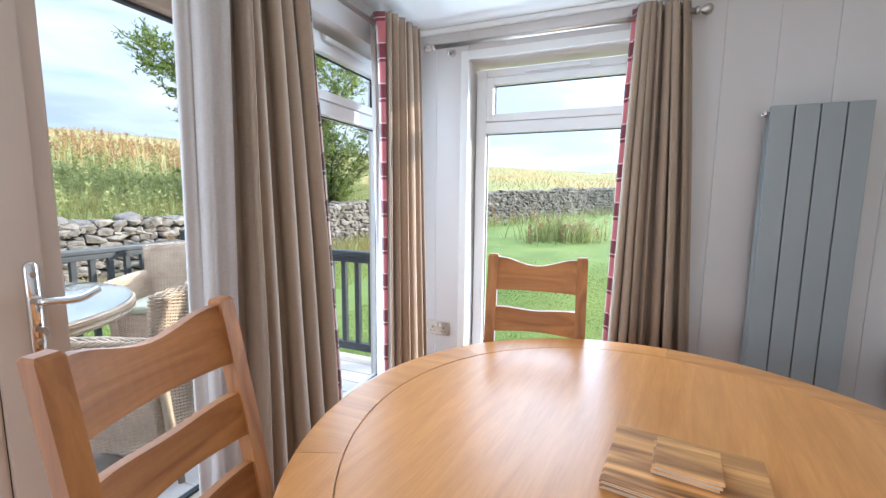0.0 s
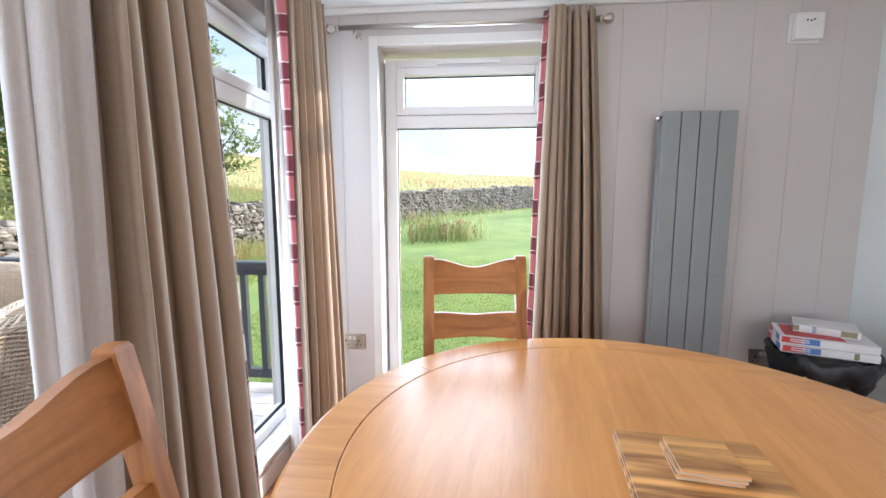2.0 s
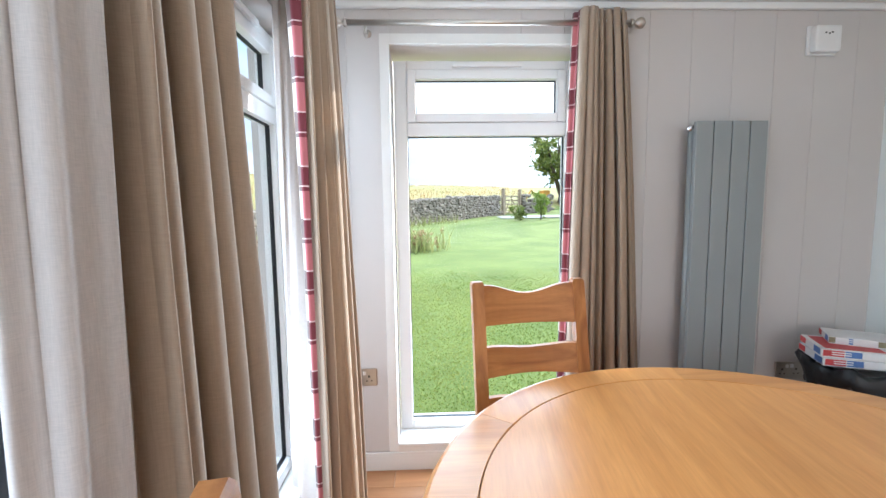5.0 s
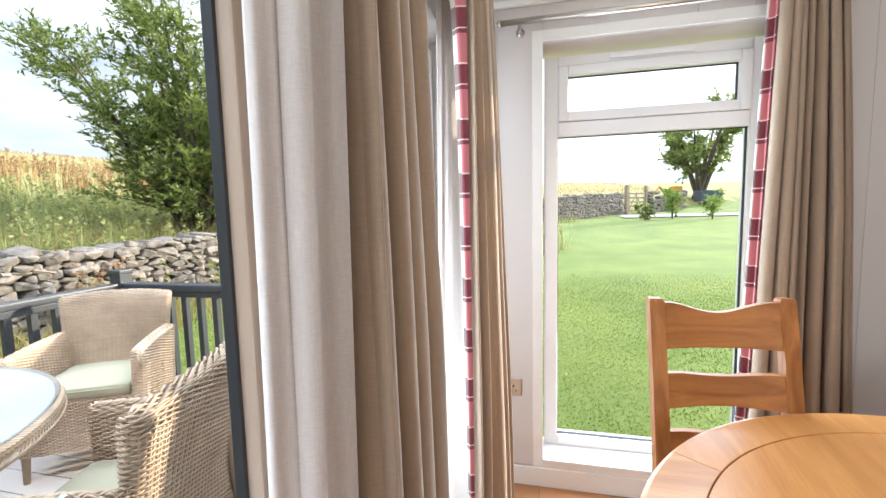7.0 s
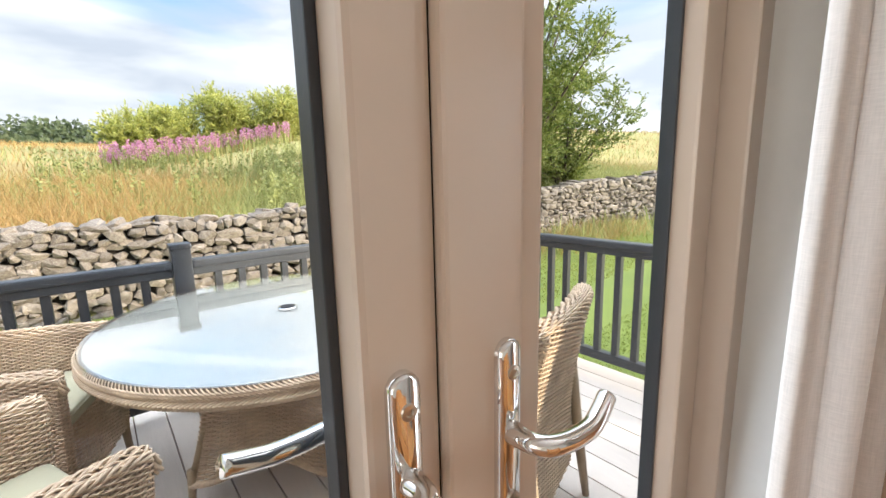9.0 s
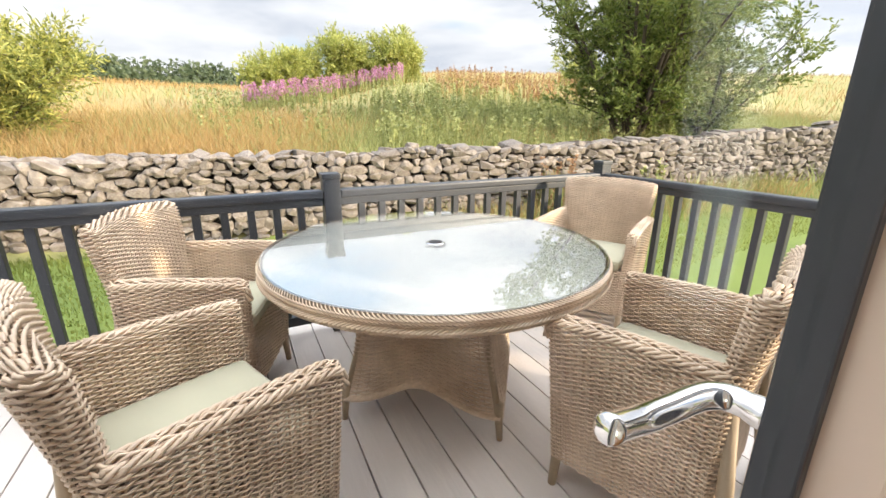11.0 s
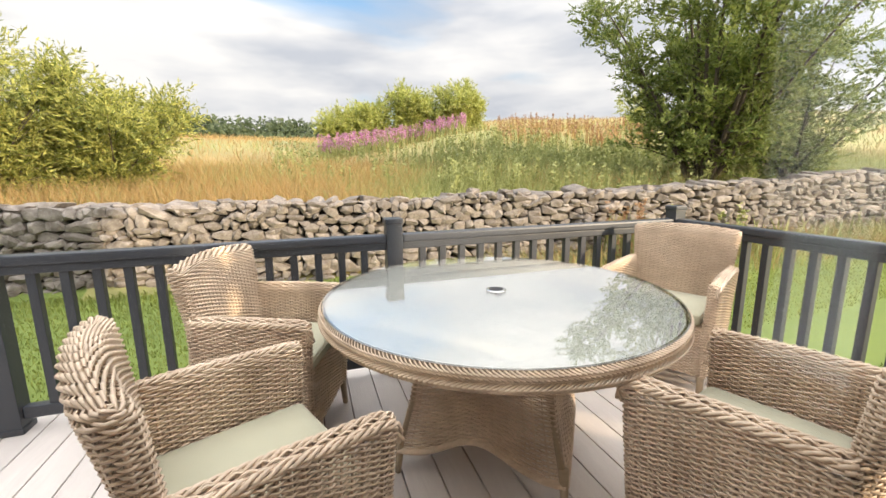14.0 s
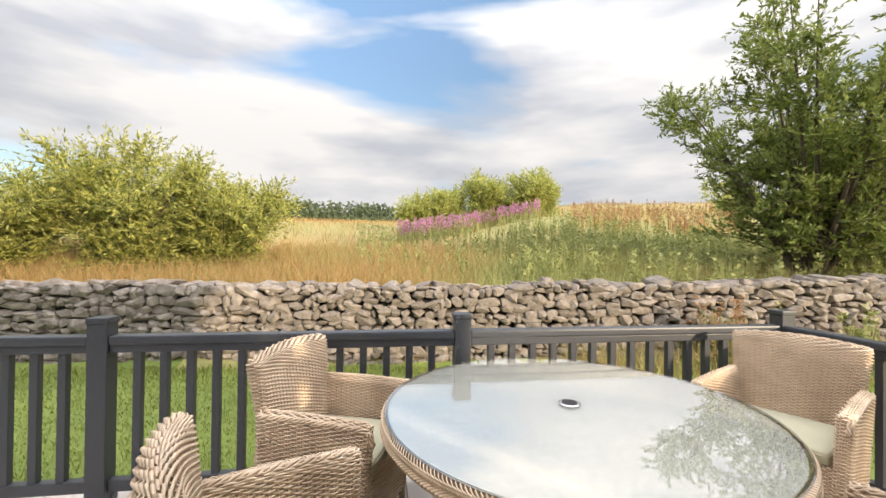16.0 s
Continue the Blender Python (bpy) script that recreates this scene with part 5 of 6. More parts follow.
M_BARK = mat("bark", (0.13, 0.10, 0.075), 0.9, var=0.25, scale=10, grain=60, bump=0.6, stretch=(1, 1, 0.3))
M_LEAF_TREE = leaf_mat("tree_leaf", (0.09, 0.14, 0.033), (0.33, 0.37, 0.10), 0.5, 0.42)
M_LEAF_BUSH = leaf_mat("willow_leaf", (0.11, 0.15, 0.03), (0.56, 0.54, 0.15))
M_LEAF_FAR = leaf_mat("far_leaf", (0.26, 0.30, 0.07), (0.55, 0.55, 0.18), 0.55, 0.45)
M_LEAF_LIME = leaf_mat("young_leaf", (0.16, 0.24, 0.04), (0.34, 0.42, 0.10))
M_GRASS = leaf_mat("lawn_blade", (0.165, 0.208, 0.033), (0.36, 0.385, 0.105))
M_GRASS_DEEP = leaf_mat("lawn_blade_deep", (0.115, 0.17, 0.024), (0.25, 0.31, 0.062))
M_STRAW = leaf_mat("straw_grass", (0.32, 0.205, 0.075), (0.53, 0.365, 0.165))
M_WEED = leaf_mat("green_weed", (0.20, 0.23, 0.075), (0.45, 0.46, 0.19))
M_RUST = leaf_mat("rust_dock", (0.27, 0.15, 0.085), (0.50, 0.33, 0.19))
M_PINK = leaf_mat("willowherb_pink", (0.42, 0.17, 0.31), (0.64, 0.36, 0.50))
M_WOOD_FAR = leaf_mat("woodland_leaf", (0.08, 0.11, 0.055), (0.14, 0.17, 0.085))


def leaves_mesh(name, P, D, L, W, material, rng):
    """Diamond leaves at points P along directions D, of length L and width W, with random roll."""
    n = len(P)
    D = D / np.maximum(1e-9, np.linalg.norm(D, axis=1, keepdims=True))
    R = rng.normal(size=(n, 3))
    S = np.cross(D, R)
    S /= np.maximum(1e-9, np.linalg.norm(S, axis=1, keepdims=True))
    L, W = np.asarray(L).reshape(-1, 1) * np.ones((n, 1)), np.asarray(W).reshape(-1, 1) * np.ones((n, 1))
    N = np.cross(D, S)
    v = np.stack([P, P + D * L * 0.45 + S * W * 0.5 + N * W * 0.12, P + D * L, P + D * L * 0.45 - S * W * 0.5 + N * W * 0.12], 1).reshape(-1, 3)
    me = bpy.data.meshes.new(name)
    me.vertices.add(4 * n), me.loops.add(4 * n), me.polygons.add(n)
    me.vertices.foreach_set("co", v.ravel())
    me.loops.foreach_set("vertex_index", np.arange(4 * n, dtype=np.int32))
    me.polygons.foreach_set("loop_start", np.arange(0, 4 * n, 4, dtype=np.int32))
    me.polygons.foreach_set("loop_total", np.full(n, 4, np.int32))
    me.update()
    me.materials.append(material)
    return me


def blades(name, P, H, W, lean, material, rng, label, category):
    """Upright bent blades: two joined pieces each."""
    n = len(P)
    a = rng.uniform(0, 2 * np.pi, n)
    side = np.stack([np.cos(a), np.sin(a), np.zeros(n)], 1) * (W * 0.5).reshape(-1, 1)
    b = rng.uniform(0, 2 * np.pi, n)
    tip = np.stack([np.cos(b), np.sin(b), np.zeros(n)], 1) * (H * lean * rng.uniform(0.2, 1.0, n)).reshape(-1, 1)
    up = np.stack([np.zeros(n), np.zeros(n), H], 1)
    v = np.stack([P - side, P + side, P + up * 0.55 + tip * 0.35 + side * 0.8, P + up * 0.55 + tip * 0.35 - side * 0.8, P + up + tip], 1).reshape(-1, 3)
    k = np.arange(n) * 5
    loops = np.stack([k, k + 1, k + 2, k + 3, k + 3, k + 2, k + 4], 1).astype(np.int32)
    me = bpy.data.meshes.new(name)
    me.vertices.add(5 * n), me.loops.add(7 * n), me.polygons.add(2 * n)
    me.vertices.foreach_set("co", v.ravel())
    me.loops.foreach_set("vertex_index", loops.ravel())
    st = np.stack([np.arange(n) * 7, np.arange(n) * 7 + 4], 1).astype(np.int32)
    me.polygons.foreach_set("loop_start", st.ravel())
    me.polygons.foreach_set("loop_total", np.tile(np.array([4, 3], np.int32), n))
    me.update()
    me.materials.append(material)
    return tagged(new(name, me), label, category, kind="stuff")


def plant(name, x, y, height, spread, stems, subs, twigs, per_twig, leaf, leaf_l, leaf_w, seed, label, category, upright=0.6, trunk=0.06, droop=0.0, group="", lean=(0, 0), low=0.15, twig_l=0.4):
    """A shrub or tree of several stems: bark tubes that taper, and leaves along the twigs."""
    rg = random.Random(seed)
    rng = np.random.default_rng(seed)
    z0 = float(land(x, y)) - 0.05
    t = thing(name, Matrix.Translation((x, y, z0)), label, category, group)
    bm = bmesh.new()
    P, D = [], []
    for s in range(stems):
        az = 2 * math.pi * (s + rg.uniform(-0.4, 0.4)) / stems
        out = spread * (rg.uniform(0.15, 1.0) ** 0.7)
        h = height * rg.uniform(0.72, 1.0) * (1 - 0.35 * (out / spread) ** 2)
        a = Vector((rg.uniform(-0.1, 0.1) * spread * 0.6, rg.uniform(-0.1, 0.1) * spread * 0.6, 0))
        e = Vector((math.cos(az) * out + lean[0] * h, math.sin(az) * out + lean[1] * h, h))
        c = Vector((e.x * (1 - upright), e.y * (1 - upright), h * 0.55))
        pts = [a * (1 - f) ** 2 + c * 2 * f * (1 - f) + e * f * f for f in (i / 8 for i in range(9))]
        tube(bm, pts, [trunk * (1 - 0.85 * i / 8) for i in range(9)], 6)
        for b in range(subs):
            f = rg.uniform(low, 1.0)
            p = a * (1 - f) ** 2 + c * 2 * f * (1 - f) + e * f * f
            d0 = Vector((rg.gauss(0, 1), rg.gauss(0, 1), rg.gauss(0.35, 0.5)))
            d0 = (d0.normalized() + Vector((math.cos(az), math.sin(az), 0.5)) * 0.5).normalized()
            L = spread * rg.uniform(0.22, 0.5) * (1.15 - 0.6 * f)
            q = p + d0 * L
            m = (p + q) / 2 + Vector((0, 0, 0.05 * L))
            tube(bm, [p, m, q], [trunk * 0.3 * (1.1 - f), trunk * 0.2 * (1.1 - f), 0.004], 4)
            for w in range(twigs):
                g = rg.uniform(0.2, 1.0)
                r = p.lerp(q, g)
                d1 = (d0 * 0.6 + Vector((rg.gauss(0, 0.7), rg.gauss(0, 0.7), rg.gauss(0.3, 0.5) - droop))).normalized()
                tl = twig_l * rg.uniform(0.5, 1.2)
                for i in range(per_twig):
                    u = (i + rg.random()) / per_twig
                    P.append(r + d1 * tl * u + Vector((0, 0, -droop * 0.3 * tl * u * u)))
                    D.append(d1 + Vector((rg.gauss(0, 0.6), rg.gauss(0, 0.6), rg.gauss(0, 0.5) - droop * 0.4)))
    part("trunk", bm, M_BARK, t, smooth=True)
    P, D = np.array([tuple(p) for p in P]), np.array([tuple(d) for d in D])
    keep = P[:, 2] > 0.05
    P, D = P[keep], D[keep]
    part("crown", leaves_mesh("crown", P, D, rng.uniform(0.7, 1.3, len(P)) * leaf_l, rng.uniform(0.7, 1.3, len(P)) * leaf_w, leaf, rng), None, t)
    return t


plant("tree", -6.35, 7.65, 6.0, 2.5, 16, 22, 9, 15, M_LEAF_TREE, 0.095, 0.034, 3, "bushy dark green tree with several stems behind the wall", "tree", upright=0.55, trunk=0.05, lean=(0.0, 0.0), low=0.1)
plant("tree", -6.6, 8.3, 3.5, 1.5, 9, 16, 9, 16, M_LEAF_TREE, 0.085, 0.031, 5, "lower dark green tree behind the wall", "tree", upright=0.55, trunk=0.04)
plant("tree", -6.1, 9.5, 3.6, 1.7, 9, 14, 9, 14, M_LEAF_TREE, 0.09, 0.034, 6, "lower bushy green tree beside the tall one", "tree", upright=0.55, trunk=0.035, low=0.05)
for k, (bx, by, hh, sp, sd) in enumerate(((-8.7, -4.3, 2.5, 1.7, 7), (-8.4, -6.3, 2.3, 1.7, 8), (-9.0, -2.75, 2.25, 1.35, 9), (-9.0, -8.6, 2.2, 1.9, 10))):
    plant("bush", bx, by, hh, sp, 25, 16, 9, 13, M_LEAF_BUSH, 0.09, 0.024, sd, "large yellow-green willow bush behind the stone wall", "bush", upright=0.75, trunk=0.022, group="willow bushes", lean=(0.05, -0.02), low=0.0, twig_l=0.38)
for k, (bx, by, hh, sp, sd) in enumerate(((-20.0, 2.2, 1.7, 1.3, 21), (-20.5, 3.6, 2.0, 1.4, 22), (-20.3, 5.2, 2.7, 1.2, 23), (-20.8, 6.6, 1.9, 1.4, 24), (-20.0, 7.6, 2.3, 1.2, 25), (-21, 8.6, 1.5, 1.2, 26))):
    plant("bush", bx, by, hh * 1.08, sp * 0.9, 14, 12, 7, 10, M_LEAF_FAR, 0.17, 0.052, sd, "yellow-green bush out in the rough field", "bush", upright=0.7, trunk=0.02, group="field bushes", low=0.0, twig_l=0.5)
plant("bush", -15.5, 14.5, 1.7, 1.3, 8, 6, 5, 9, M_LEAF_FAR, 0.14, 0.05, 31, "small rounded bush on the field's skyline", "bush", upright=0.6, trunk=0.02, group="field bushes", low=0.0)
plant("tree", 11.6, 35.0, 7.4, 4.4, 7, 9, 8, 12, M_LEAF_TREE, 0.30, 0.15, 41, "broad old tree beyond the gate", "tree", upright=0.45, trunk=0.22, low=0.35, twig_l=0.8)
plant("sapling", 6.6, 23.0, 2.2, 0.45, 4, 7, 5, 9, M_LEAF_LIME, 0.12, 0.06, 51, "slim lime-green sapling beside the track", "sapling", upright=0.8, trunk=0.02, group="saplings", low=0.2, twig_l=0.3)
plant("sapling", 8.2, 22.5, 1.5, 0.5, 4, 6, 5, 9, M_LEAF_LIME, 0.12, 0.06, 52, "small leaning sapling beside the track", "sapling", upright=0.7, trunk=0.016, group="saplings", lean=(0.2, 0), low=0.2, twig_l=0.3)
plant("sapling", 5.3, 22.6, 0.9, 0.4, 4, 5, 5, 9, M_LEAF_TREE, 0.12, 0.06, 53, "low dark shrub beside the track", "shrub", upright=0.6, trunk=0.014, group="saplings", low=0.1, twig_l=0.25)

rng = np.random.default_rng(77)


def scatter(n, x0, x1, y0, y1, cond):
    x, y = rng.uniform(x0, x1, n), rng.uniform(y0, y1, n)
    k = cond(x, y)
    x, y = x[k], y[k]
    return np.stack([x, y, land(x, y) - 0.01], 1)


def patch(P, f=0.35, s=0.0):
    return np.array([noise.noise(Vector((p[0] * f + s, p[1] * f, s))) for p in P])


P = scatter(80000, -5.9, -2.7, -6, 9, lambda x, y: (beyond(x, y) < -0.15) & ((x < -2.74) | (y > 3.1)))
H = rng.uniform(0.025, 0.05, len(P)) * (1 + 2.2 * np.clip(1 - np.abs(beyond(P[:, 0], P[:, 1])) / 0.9, 0, 1) * rng.random(len(P)))
blades("lawn_grass", P, H, rng.uniform(0.006, 0.012, len(P)), 0.6, M_GRASS, rng, "short green lawn blades between deck and wall", "grass")
P = scatter(150000, -1.9, 3.9, 3.1, 9.5, lambda x, y: (beyond(x, y) < -0.15) & (rng.random(len(x)) < np.clip((9.5 - y) / 2.5, 0, 1)))
tone = patch(P, 0.8, 1.0) + 0.6 * patch(P, 2.6, 4.0) + rng.normal(0, 0.12, len(P)) > 0.05
for sel, mt, lb in ((tone, M_GRASS, "short yellow-green lawn blades outside the window"), (~tone, M_GRASS_DEEP, "short deep green lawn blades outside the window")):
    Q = P[sel]
    blades("lawn_grass", Q, rng.uniform(0.012, 0.030, len(Q)), rng.uniform(0.007, 0.014, len(Q)), 0.9, mt, rng, lb, "grass")

P = scatter(16000, -5.5, -2.6, 2.6, 9.5, lambda x, y: (beyond(x, y) < -0.1) & (beyond(x, y) > -1.5) & (rng.random(len(x)) < np.clip(1.2 + beyond(x, y) * 0.9, 0, 1)))
half = rng.random(len(P)) < 0.5
for sel, mt, lb in ((half, M_STRAW, "long bleached grass left unmown at the wall"), (~half, M_WEED, "long green grass left unmown at the wall")):
    Q = P[sel]
    blades("long_grass", Q, rng.uniform(0.12, 0.42, len(Q)), rng.uniform(0.006, 0.012, len(Q)), 1.1, mt, rng, lb, "grass")


def north_part(x, y):
    return np.degrees(np.arctan2(y - 0.5, -(x + 0.2)))


# tall grass and weeds just past the wall
P = scatter(130000, -13, -3, -9, 16, lambda x, y: (beyond(x, y) > 0.5) & (beyond(x, y) < 6))
b = north_part(P[:, 0], P[:, 1])
wgt = np.clip((b - 4) / 14, 0, 1) * 0.7 + 0.28 + 0.5 * patch(P)
green = rng.random(len(P)) < wgt
for sel, mt, nm, lb, h0, h1 in ((green, M_WEED, "field_weeds", "rank green weeds behind the stone wall", 0.2, 0.5), (~green, M_STRAW, "field_grass", "tall straw-coloured grass behind the stone wall", 0.25, 0.55)):
    Q = P[sel]
    blades(nm, Q, rng.uniform(h0, h1, len(Q)), rng.uniform(0.006, 0.014, len(Q)), 0.8, mt, rng, lb, "grass")
# the field climbing away
P = scatter(120000, -60, 12, -34, 75, lambda x, y: (beyond(x, y) > 5.5) & (np.hypot(x, y) < 75) & (rng.random(len(x)) < np.clip(14 / np.hypot(x, y), 0, 1)))
b = north_part(P[:, 0], P[:, 1])
dist = np.hypot(P[:, 0], P[:, 1])
green = rng.random(len(P)) < np.clip((b - 6) / 16, 0, 1) * 0.62 * np.clip((34 - dist) / 14, 0, 1) + 0.16 + 0.9 * np.clip(patch(P, 0.12, 3.0), -0.2, 1)
for sel, mt, nm, lb in ((green, M_WEED, "field_weeds", "green weeds across the rough field"), (~green, M_STRAW, "field_grass", "straw-coloured grass across the rough field")):
    Q = P[sel]
    sc = np.hypot(Q[:, 0], Q[:, 1]) / 14
    blades(nm, Q, rng.uniform(0.14, 0.40, len(Q)), rng.uniform(0.012, 0.022, len(Q)) * np.clip(sc, 1, 2.2), 1.0, mt, rng, lb, "grass")


def spikes(name, pts, h0, h1, w, material, label, category, n_leaf=26, frac=0.55, stem=M_WEED):
    """Flower spikes: a stem and small leaves thick round its upper part."""
    Pp, Dd = [], []
    for p in pts:
        h = rng.uniform(h0, h1)
        tilt = rng.normal(0, 0.06, 2)
        for i in range(n_leaf):
            f = 1 - frac * rng.random() ** 1.2
            r = w * (1.05 - f) / frac * 1.4
            a = rng.uniform(0, 2 * np.pi)
            Pp.append((p[0] + tilt[0] * h * f, p[1] + tilt[1] * h * f, p[2] + h * f))
            Dd.append((np.cos(a), np.sin(a), 0.5))
    Pp, Dd = np.array(Pp), np.array(Dd)
    tagged(new(name, leaves_mesh(name, Pp, Dd, rng.uniform(0.6, 1.2, len(Pp)) * w, rng.uniform(0.5, 0.9, len(Pp)) * w, material, rng)), label, category, kind="stuff")
    pts = np.array(pts)
    blades(name + "_stems", np.repeat(pts, 3, axis=0) + rng.normal(0, 0.03, (3 * len(pts), 3)) * np.array([1, 1, 0]), rng.uniform(h0 * 0.8, h1 * 0.9, 3 * len(pts)), np.full(3 * len(pts), 0.03), 0.15, stem, rng, "green stems of " + label, category)


def polar(n, b0, b1, r0, r1):
    """Points by bearing north of west and distance from the patio doors."""
    b, r = np.radians(rng.uniform(b0, b1, n)), rng.uniform(r0, r1, n)
    x, y = -0.2 - r * np.cos(b), 0.5 + r * np.sin(b)
    return np.stack([x, y, land(x, y)], 1)


pb = rng.uniform(1.5, 21.0, 420)
pr_ = 15.5 + 0.18 * pb + rng.normal(0, 0.6, 420)
px_, py_ = -0.2 - pr_ * np.cos(np.radians(pb)), 0.5 + pr_ * np.sin(np.radians(pb))
pk = np.stack([px_, py_, land(px_, py_)], 1)
spikes("willowherb", pk, 0.3, 0.85, 0.065, M_PINK, "pink willowherb spikes in the field", "flowers", 22, 0.4)
spikes("dock_stalks", polar(240, 25, 44, 14, 20), 0.3, 0.72, 0.06, M_RUST, "rust-brown dock stalks in the field", "plants", 22, 0.5, M_STRAW)
spikes("tall_weeds", np.concatenate([polar(480, 18, 54, 7.0, 14), polar(170, -4, 26, 7.2, 15)]), 0.3, 0.75, 0.075, M_WEED, "leafy green weeds standing in the field", "plants", 20, 0.8)
spikes("dock_stalks", polar(26, 38, 44, 5.8, 6.3), 0.5, 0.9, 0.06, M_RUST, "rust-brown dock at the foot of the wall", "plants", 30, 0.8, M_WEED)
Q = scatter(5000, -6, 2, 6, 22, lambda x, y: (beyond(x, y) < -0.25) & (beyond(x, y) > -1.0))
blades("wall_weeds", Q, rng.uniform(0.2, 0.6, len(Q)), rng.uniform(0.02, 0.04, len(Q)), 0.6, M_WEED, rng, "tall weeds along the foot of the wall", "grass")
cl = np.stack([rng.normal(-0.2, 0.5, 420), rng.normal(12.2, 0.4, 420)], 1)
cl = np.column_stack([cl, land(cl[:, 0], cl[:, 1]) - 0.01])
blades("weed_clump", cl, rng.uniform(0.3, 0.85, len(cl)), rng.uniform(0.02, 0.035, len(cl)), 0.8, M_WEED, rng, "clump of rank weeds left standing in the lawn", "grass")
spikes("clump_dock", cl[:34], 0.3, 0.6, 0.09, M_RUST, "reddish dock in the clump of weeds", "plants", 18, 0.8, M_WEED)
wp = scatter(80, -4.4, -1.5, 10, 17, lambda x, y: (beyond(x, y) < -0.4) & (beyond(x, y) > -1.2))
spikes("wall_dock", wp, 0.4, 0.8, 0.09, M_RUST, "reddish dock among the weeds by the wall", "plants", 20, 0.8, M_WEED)

# far wood on the hill
P = polar(150, -14, 4, 72, 84)
Pp = np.repeat(P, 46, axis=0)
ph, pv = rng.uniform(0, 2 * np.pi, len(Pp)), rng.uniform(0, 1, len(Pp))
rr = 1.5 * np.sqrt(1 - (2 * pv - 1) ** 2)
lump = np.repeat(np.clip(1.0 + 1.6 * patch(P, 0.16, 5.0), 0.35, 1.9), 46)
Pp = Pp + np.stack([rr * np.cos(ph), rr * np.sin(ph), (0.1 + 1.9 * pv) * lump], 1)
tagged(new("far_wood", leaves_mesh("far_wood", Pp, rng.normal(size=Pp.shape), rng.uniform(0.4, 0.9, len(Pp)), rng.uniform(0.3, 0.6, len(Pp)), M_WOOD_FAR, rng)), "dark line of woodland on the far hill", "woodland", kind="stuff")

# ---- gate, track and machines beyond the lawn ----
M_GATE = mat("weathered_gate_timber", (0.40, 0.31, 0.22), 0.8, var=0.2, scale=8, grain=60, bump=0.4)
M_TRACK = mat("gravel_track", (0.42, 0.41, 0.40), 0.9, var=0.15, scale=2, grain=40, bump=0.5)
gz = float(land(5.6, 26.6))
gt_ = thing("field_gate", pose(5.25, 26.85, gz - 0.05, 0, 0, 42), "weathered five-bar timber field gate between posts", "gate")
for xx in (0.0, 1.75):
    part("post", boxm(xx - 0.09, xx + 0.09, -0.09, 0.09, 0, 1.75, 0.01), M_GATE, gt_)
for k in range(5):
    part("bar", boxm(0.12, 1.62, -0.02, 0.02, 0.22 + 0.25 * k, 0.31 + 0.25 * k, 0.005), M_GATE, gt_)
for xx in (0.14, 0.82, 1.5):
    part("upright", boxm(xx, xx + 0.08, -0.045, -0.021, 0.2, 1.34, 0.005), M_GATE, gt_)
for s in (-1, 1):
    bm = bmesh.new()
    tube(bm, [(0.86 + s * 0.62, 0.03, 0.28), (0.86, 0.03, 1.25)], 0.035, 4)
    part("brace", bm, M_GATE, gt_)
bm = bmesh.new()
tx = np.linspace(4.6, 26, 30)
prev = None
for xx in tx:
    yc = 24.6 + 0.1 * (xx - 4.6)
    row = [bm.verts.new((xx, yc + o, float(land(xx, yc + o)) + 0.05)) for o in (-0.9, 0.0, 0.9)]
    if prev:
        for i in range(2):
            bm.faces.new((prev[i], row[i], row[i + 1], prev[i + 1]))
    prev = row
tagged(part("road", bm, M_TRACK), "pale gravel track past the gate", "track", kind="structure")
M_YELLOW = mat("machine_yellow", (0.62, 0.30, 0.04), 0.5, var=0.1, bump=0)
M_NAVY = mat("machine_dark", (0.07, 0.09, 0.13), 0.5, var=0.1, bump=0)
z = float(land(11.0, 33.0))
dg = thing("digger", pose(9.9, 34.5, z, 0, 0, 20) @ Matrix.Scale(0.75, 4), "small orange-yellow digger parked under the tree", "digger")
part("tracks", boxm(-0.9, 0.9, -0.6, 0.6, 0, 0.45, 0.1), M_NAVY, dg)
part("body", boxm(-0.8, 0.7, -0.55, 0.55, 0.5, 1.1, 0.08), M_YELLOW, dg)
part("cab", boxm(-0.2, 0.6, -0.5, 0.5, 1.1, 2.0, 0.08), M_YELLOW, dg)
bm = bmesh.new()
tube(bm, [(-0.7, 0, 1.0), (-1.5, 0, 2.0), (-2.2, 0, 1.1)], 0.11, 6)
part("arm", bm, M_YELLOW, dg)
tr_ = thing("trailer", pose(12.0, 34.0, z, 0, 0, 10) @ Matrix.Scale(0.7, 4), "dark blue trailer parked under the tree", "trailer")
part("body", boxm(-1.1, 1.1, -0.7, 0.7, 0.5, 1.6, 0.05), M_NAVY, tr_)
for xx in (-0.5, 0.5):
    bm = bmesh.new()
    tube(bm, [(xx, -0.8, 0.3), (xx, -0.55, 0.3)], 0.3, 16)
    part("wheel", bm, M_SEAL, tr_)

# ---- deck boards, one by one ----
y = -5.0
k = 0
while y < 3.02:
    b = min(y + 0.138, 3.05)
    part("board", boxm(-2.72, -0.341, y, b, DECK - 0.03, DECK, 0.003), M_DECK, dk)
    y += 0.1435

# ---- dry stone wall ----
sw = thing("stone_wall", Matrix(), "grey dry-stone field wall of rough limestone blocks", "wall", kind="structure")
rg = random.Random(9)


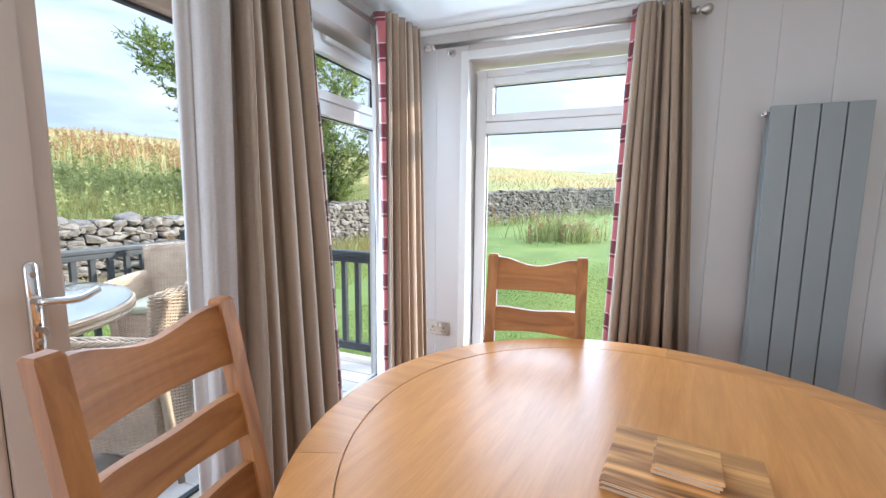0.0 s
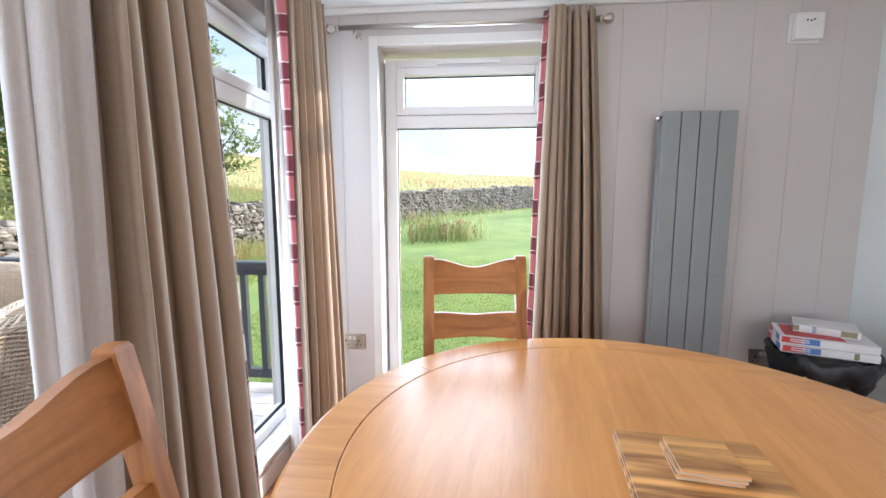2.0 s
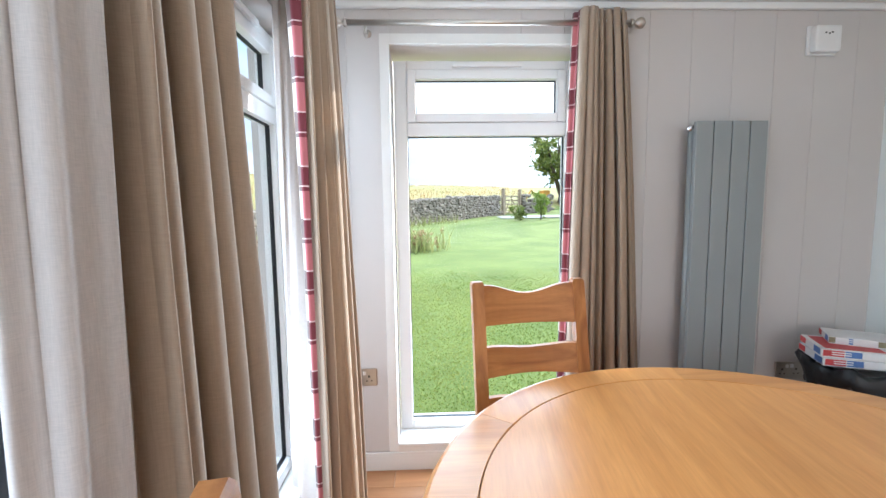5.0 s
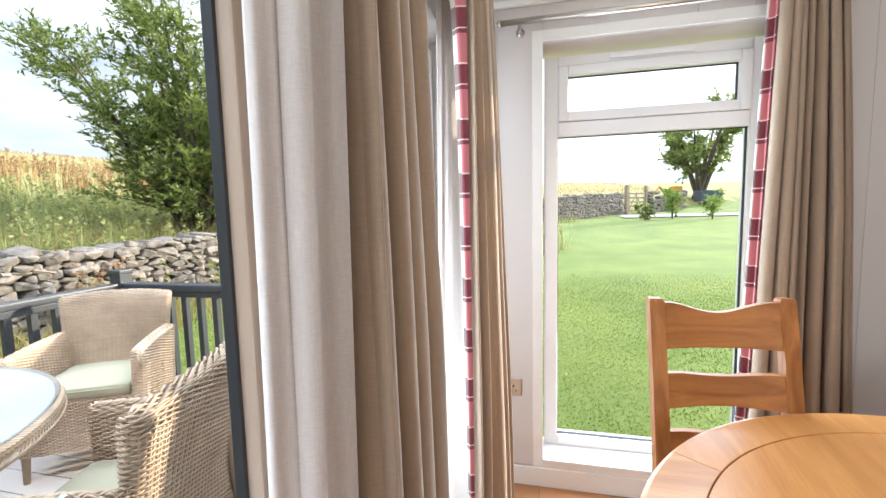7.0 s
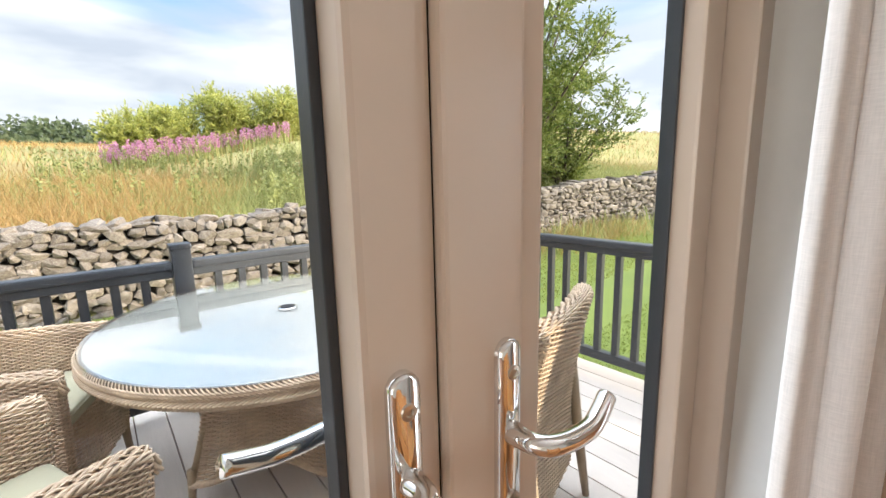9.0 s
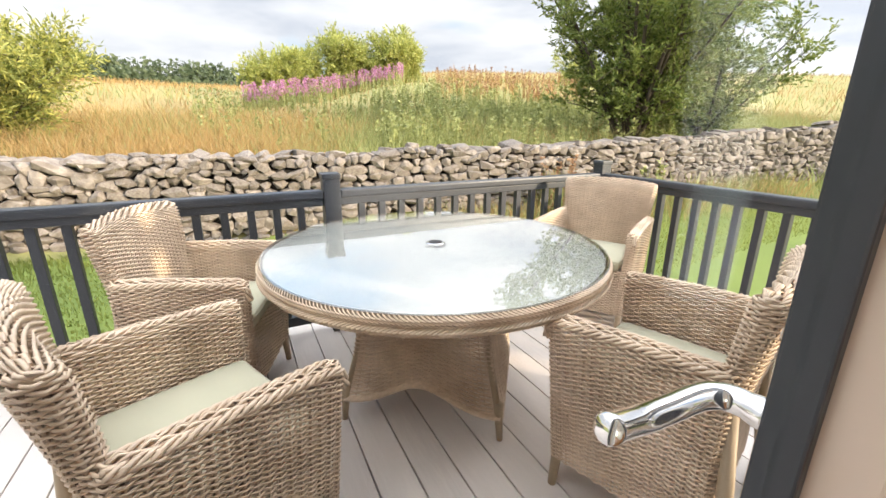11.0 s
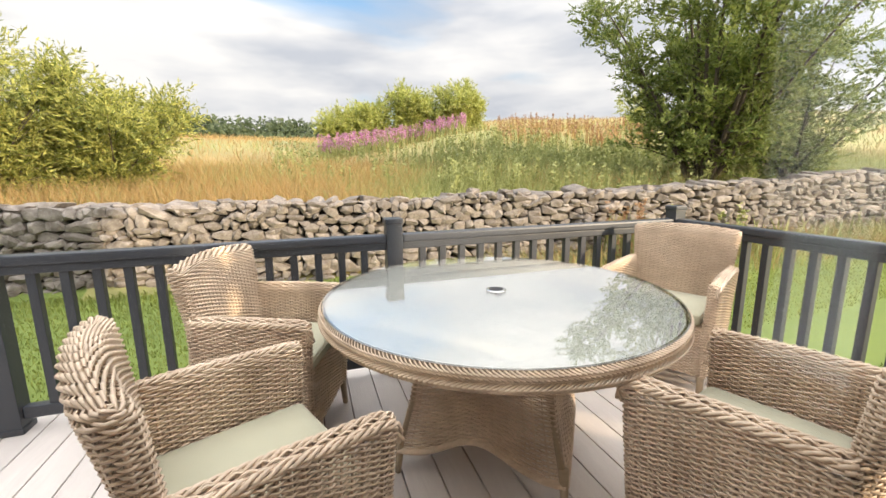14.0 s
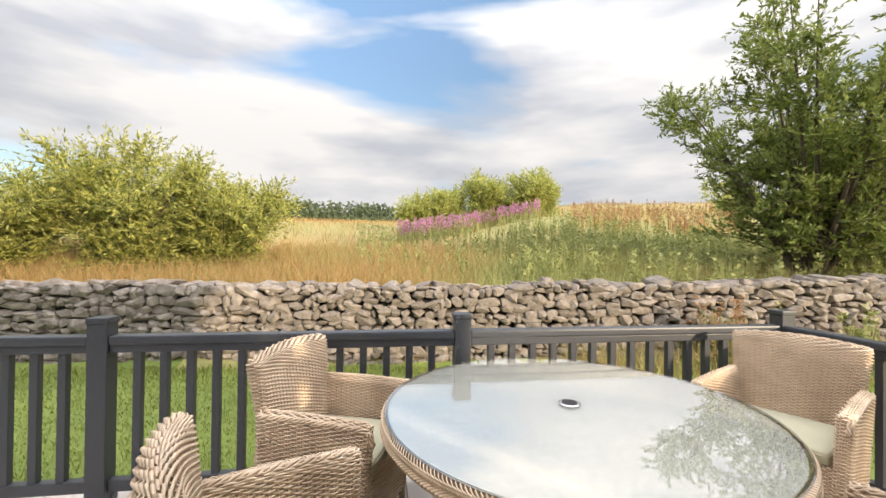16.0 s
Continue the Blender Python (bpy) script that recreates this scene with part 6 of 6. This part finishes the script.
def rock(i):
    """A rough many-cornered block about one unit in size, its two faces uneven."""
    r = random.Random(100 + i)
    bm = bmesh.new()
    n = r.choice((5, 6, 6, 7, 8))
    turn = r.uniform(0, 2 * math.pi)
    for k in range(n):
        a = turn + 2 * math.pi * (k + r.uniform(-0.32, 0.32)) / n
        q = 0.5 / max(abs(math.cos(a)), abs(math.sin(a))) * r.uniform(0.80, 1.0)
        for sy in (-1, 1):
            f = r.uniform(0.84, 1.0)
            bm.verts.new((q * f * math.cos(a), sy * r.uniform(0.34, 0.50), q * f * math.sin(a)))
    for sy in (-1, 1):
        bm.verts.new((r.uniform(-0.25, 0.25), sy * r.uniform(0.50, 0.60), r.uniform(-0.25, 0.25)))
    bmesh.ops.convex_hull(bm, input=bm.verts)
    bmesh.ops.delete(bm, geom=[v for v in bm.verts if not v.link_faces], context="VERTS")
    es = [e for e in bm.edges if e.calc_face_angle(0) > 0.9]
    bmesh.ops.bevel(bm, geom=es, offset=0.03, segments=1, affect="EDGES")
    return bm


ROCKS = [finish(rock(i), "stone", M_LIMESTONE) for i in range(28)]
RD = []
for me in ROCKS:
    co = np.empty(3 * len(me.vertices))
    me.vertices.foreach_get("co", co)
    RD.append((co.reshape(-1, 3), [tuple(p.vertices) for p in me.polygons]))
seg = [0.0]
for a, b in zip(WALL, WALL[1:]):
    seg.append(seg[-1] + math.dist(a, b))


def on_wall(s):
    for i in range(len(WALL) - 1):
        if s <= seg[i + 1] or i == len(WALL) - 2:
            f = (s - seg[i]) / (seg[i + 1] - seg[i])
            a, b = WALL[i], WALL[i + 1]
            return a[0] + (b[0] - a[0]) * f, a[1] + (b[1] - a[1]) * f, math.atan2(b[1] - a[1], b[0] - a[0])


def wall_height(y):
    return 1.06 + 0.26 * min(1.0, max(0.0, (y - 6) / 14))


RV, RF = [], []
n_near = 0


def put_stone(m, near):
    global n_near
    i = rg.randrange(len(ROCKS))
    if near and n_near < 300:
        part("stone", ROCKS[i], None, sw, at=m)
        n_near += 1
        return
    co, fs = RD[i]
    base = len(RV)
    mm = np.array(m)
    RV.extend((co @ mm[:3, :3].T + mm[:3, 3]).tolist())
    RF.extend([tuple(base + q for q in f) for f in fs])


s = 6.0
# solid core behind the stones, coloured as the shade in their gaps
core = bmesh.new()
prev = None
q = s
while q <= seg[-1]:
    x, y, a = on_wall(q)
    nx_, ny_ = math.sin(a), -math.cos(a)
    z0 = float(ground(x, y)) - 0.2
    z1 = float(ground(x, y)) + wall_height(y) - 0.10
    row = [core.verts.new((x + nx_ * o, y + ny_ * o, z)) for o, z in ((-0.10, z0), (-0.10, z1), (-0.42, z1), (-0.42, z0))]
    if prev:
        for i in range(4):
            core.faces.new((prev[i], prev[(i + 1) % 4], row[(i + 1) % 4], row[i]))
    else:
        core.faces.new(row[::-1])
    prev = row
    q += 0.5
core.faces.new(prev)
part("shaded_core", core, M_STONECORE, sw)
while s < seg[-1] - 0.2:
    x, y, a = on_wall(s)
    block = min(rg.uniform(0.7, 1.3), seg[-1] - s)
    far = y > 12
    h = wall_height(y) - rg.uniform(0.06, 0.16)
    z = -0.12
    while z < h:
        ch_ = rg.uniform(0.05, 0.125) * (1.25 if far else 1.0)
        if z + ch_ > h + 0.05:
            ch_ = max(0.07, h - z)
        q = s + rg.uniform(-0.10, 0.02)
        while q < s + block:
            ln = rg.choice((0.7, 1, 1, 1.6)) * rg.uniform(0.09, 0.21) * (1.2 if far else 1.0) * (0.75 + 2.6 * ch_)
            x, y, a = on_wall(max(0, q + ln / 2))
            o = -0.10 + rg.uniform(-0.03, 0.03)
            gz0 = float(ground(x, y))
            hh = ch_ * rg.uniform(0.98, 1.22)
            m = pose(x + math.sin(a) * o, y - math.cos(a) * o, gz0 + z + ch_ / 2 + rg.uniform(-0.022, 0.022), rg.uniform(-10, 10), rg.gauss(0, 8), math.degrees(a) + rg.uniform(-7, 7) + rg.choice((0, 180))) @ Matrix.Diagonal((ln * 1.28, 0.25, hh * 1.26, 1))
            put_stone(m, -0.9 < y < 3.6 and z > 0.25)
            q += ln
        z += ch_
    # copes along the top
    q = s
    while q < s + block:
        ln = rg.uniform(0.12, 0.32)
        x, y, a = on_wall(q + ln / 2)
        m = pose(x - math.sin(a) * 0.24, y + math.cos(a) * 0.24, float(ground(x, y)) + h + rg.uniform(0.0, 0.05), rg.uniform(-10, 10), rg.uniform(-14, 14), math.degrees(a) + rg.uniform(-12, 12)) @ Matrix.Diagonal((ln * 1.08, rg.uniform(0.34, 0.46), rg.uniform(0.07, 0.14), 1))
        put_stone(m, -0.9 < y < 3.6)
        q += ln
    s += block
me = bpy.data.meshes.new("stone_rest")
me.from_pydata(RV, [], RF)
me.materials.append(M_STONES)
ob = new("stone_courses", me)
ob.parent = sw
ob["kind"] = "stuff"
# the short wall past the gate
RV2, RF2 = [], []
for k in range(90):
    u, zz = rg.uniform(0, 3.0), rg.uniform(-0.1, 1.25)
    co, fs = RD[rg.randrange(len(RD))]
    mm = np.array(pose(6.75 + u * 0.78, 28.1 + u * 0.5, float(land(7.5, 28.4)) + zz, rg.uniform(-8, 8), rg.uniform(-8, 8), 32) @ Matrix.Diagonal((0.42, 0.4, 0.24, 1)))
    base = len(RV2)
    RV2.extend((co @ mm[:3, :3].T + mm[:3, 3]).tolist())
    RF2.extend([tuple(base + q for q in f) for f in fs])
me = bpy.data.meshes.new("far_wall")
me.from_pydata(RV2, [], RF2)
me.materials.append(M_STONES)
tagged(new("stone_wall", me), "short length of dry-stone wall beyond the gate", "wall", kind="structure")
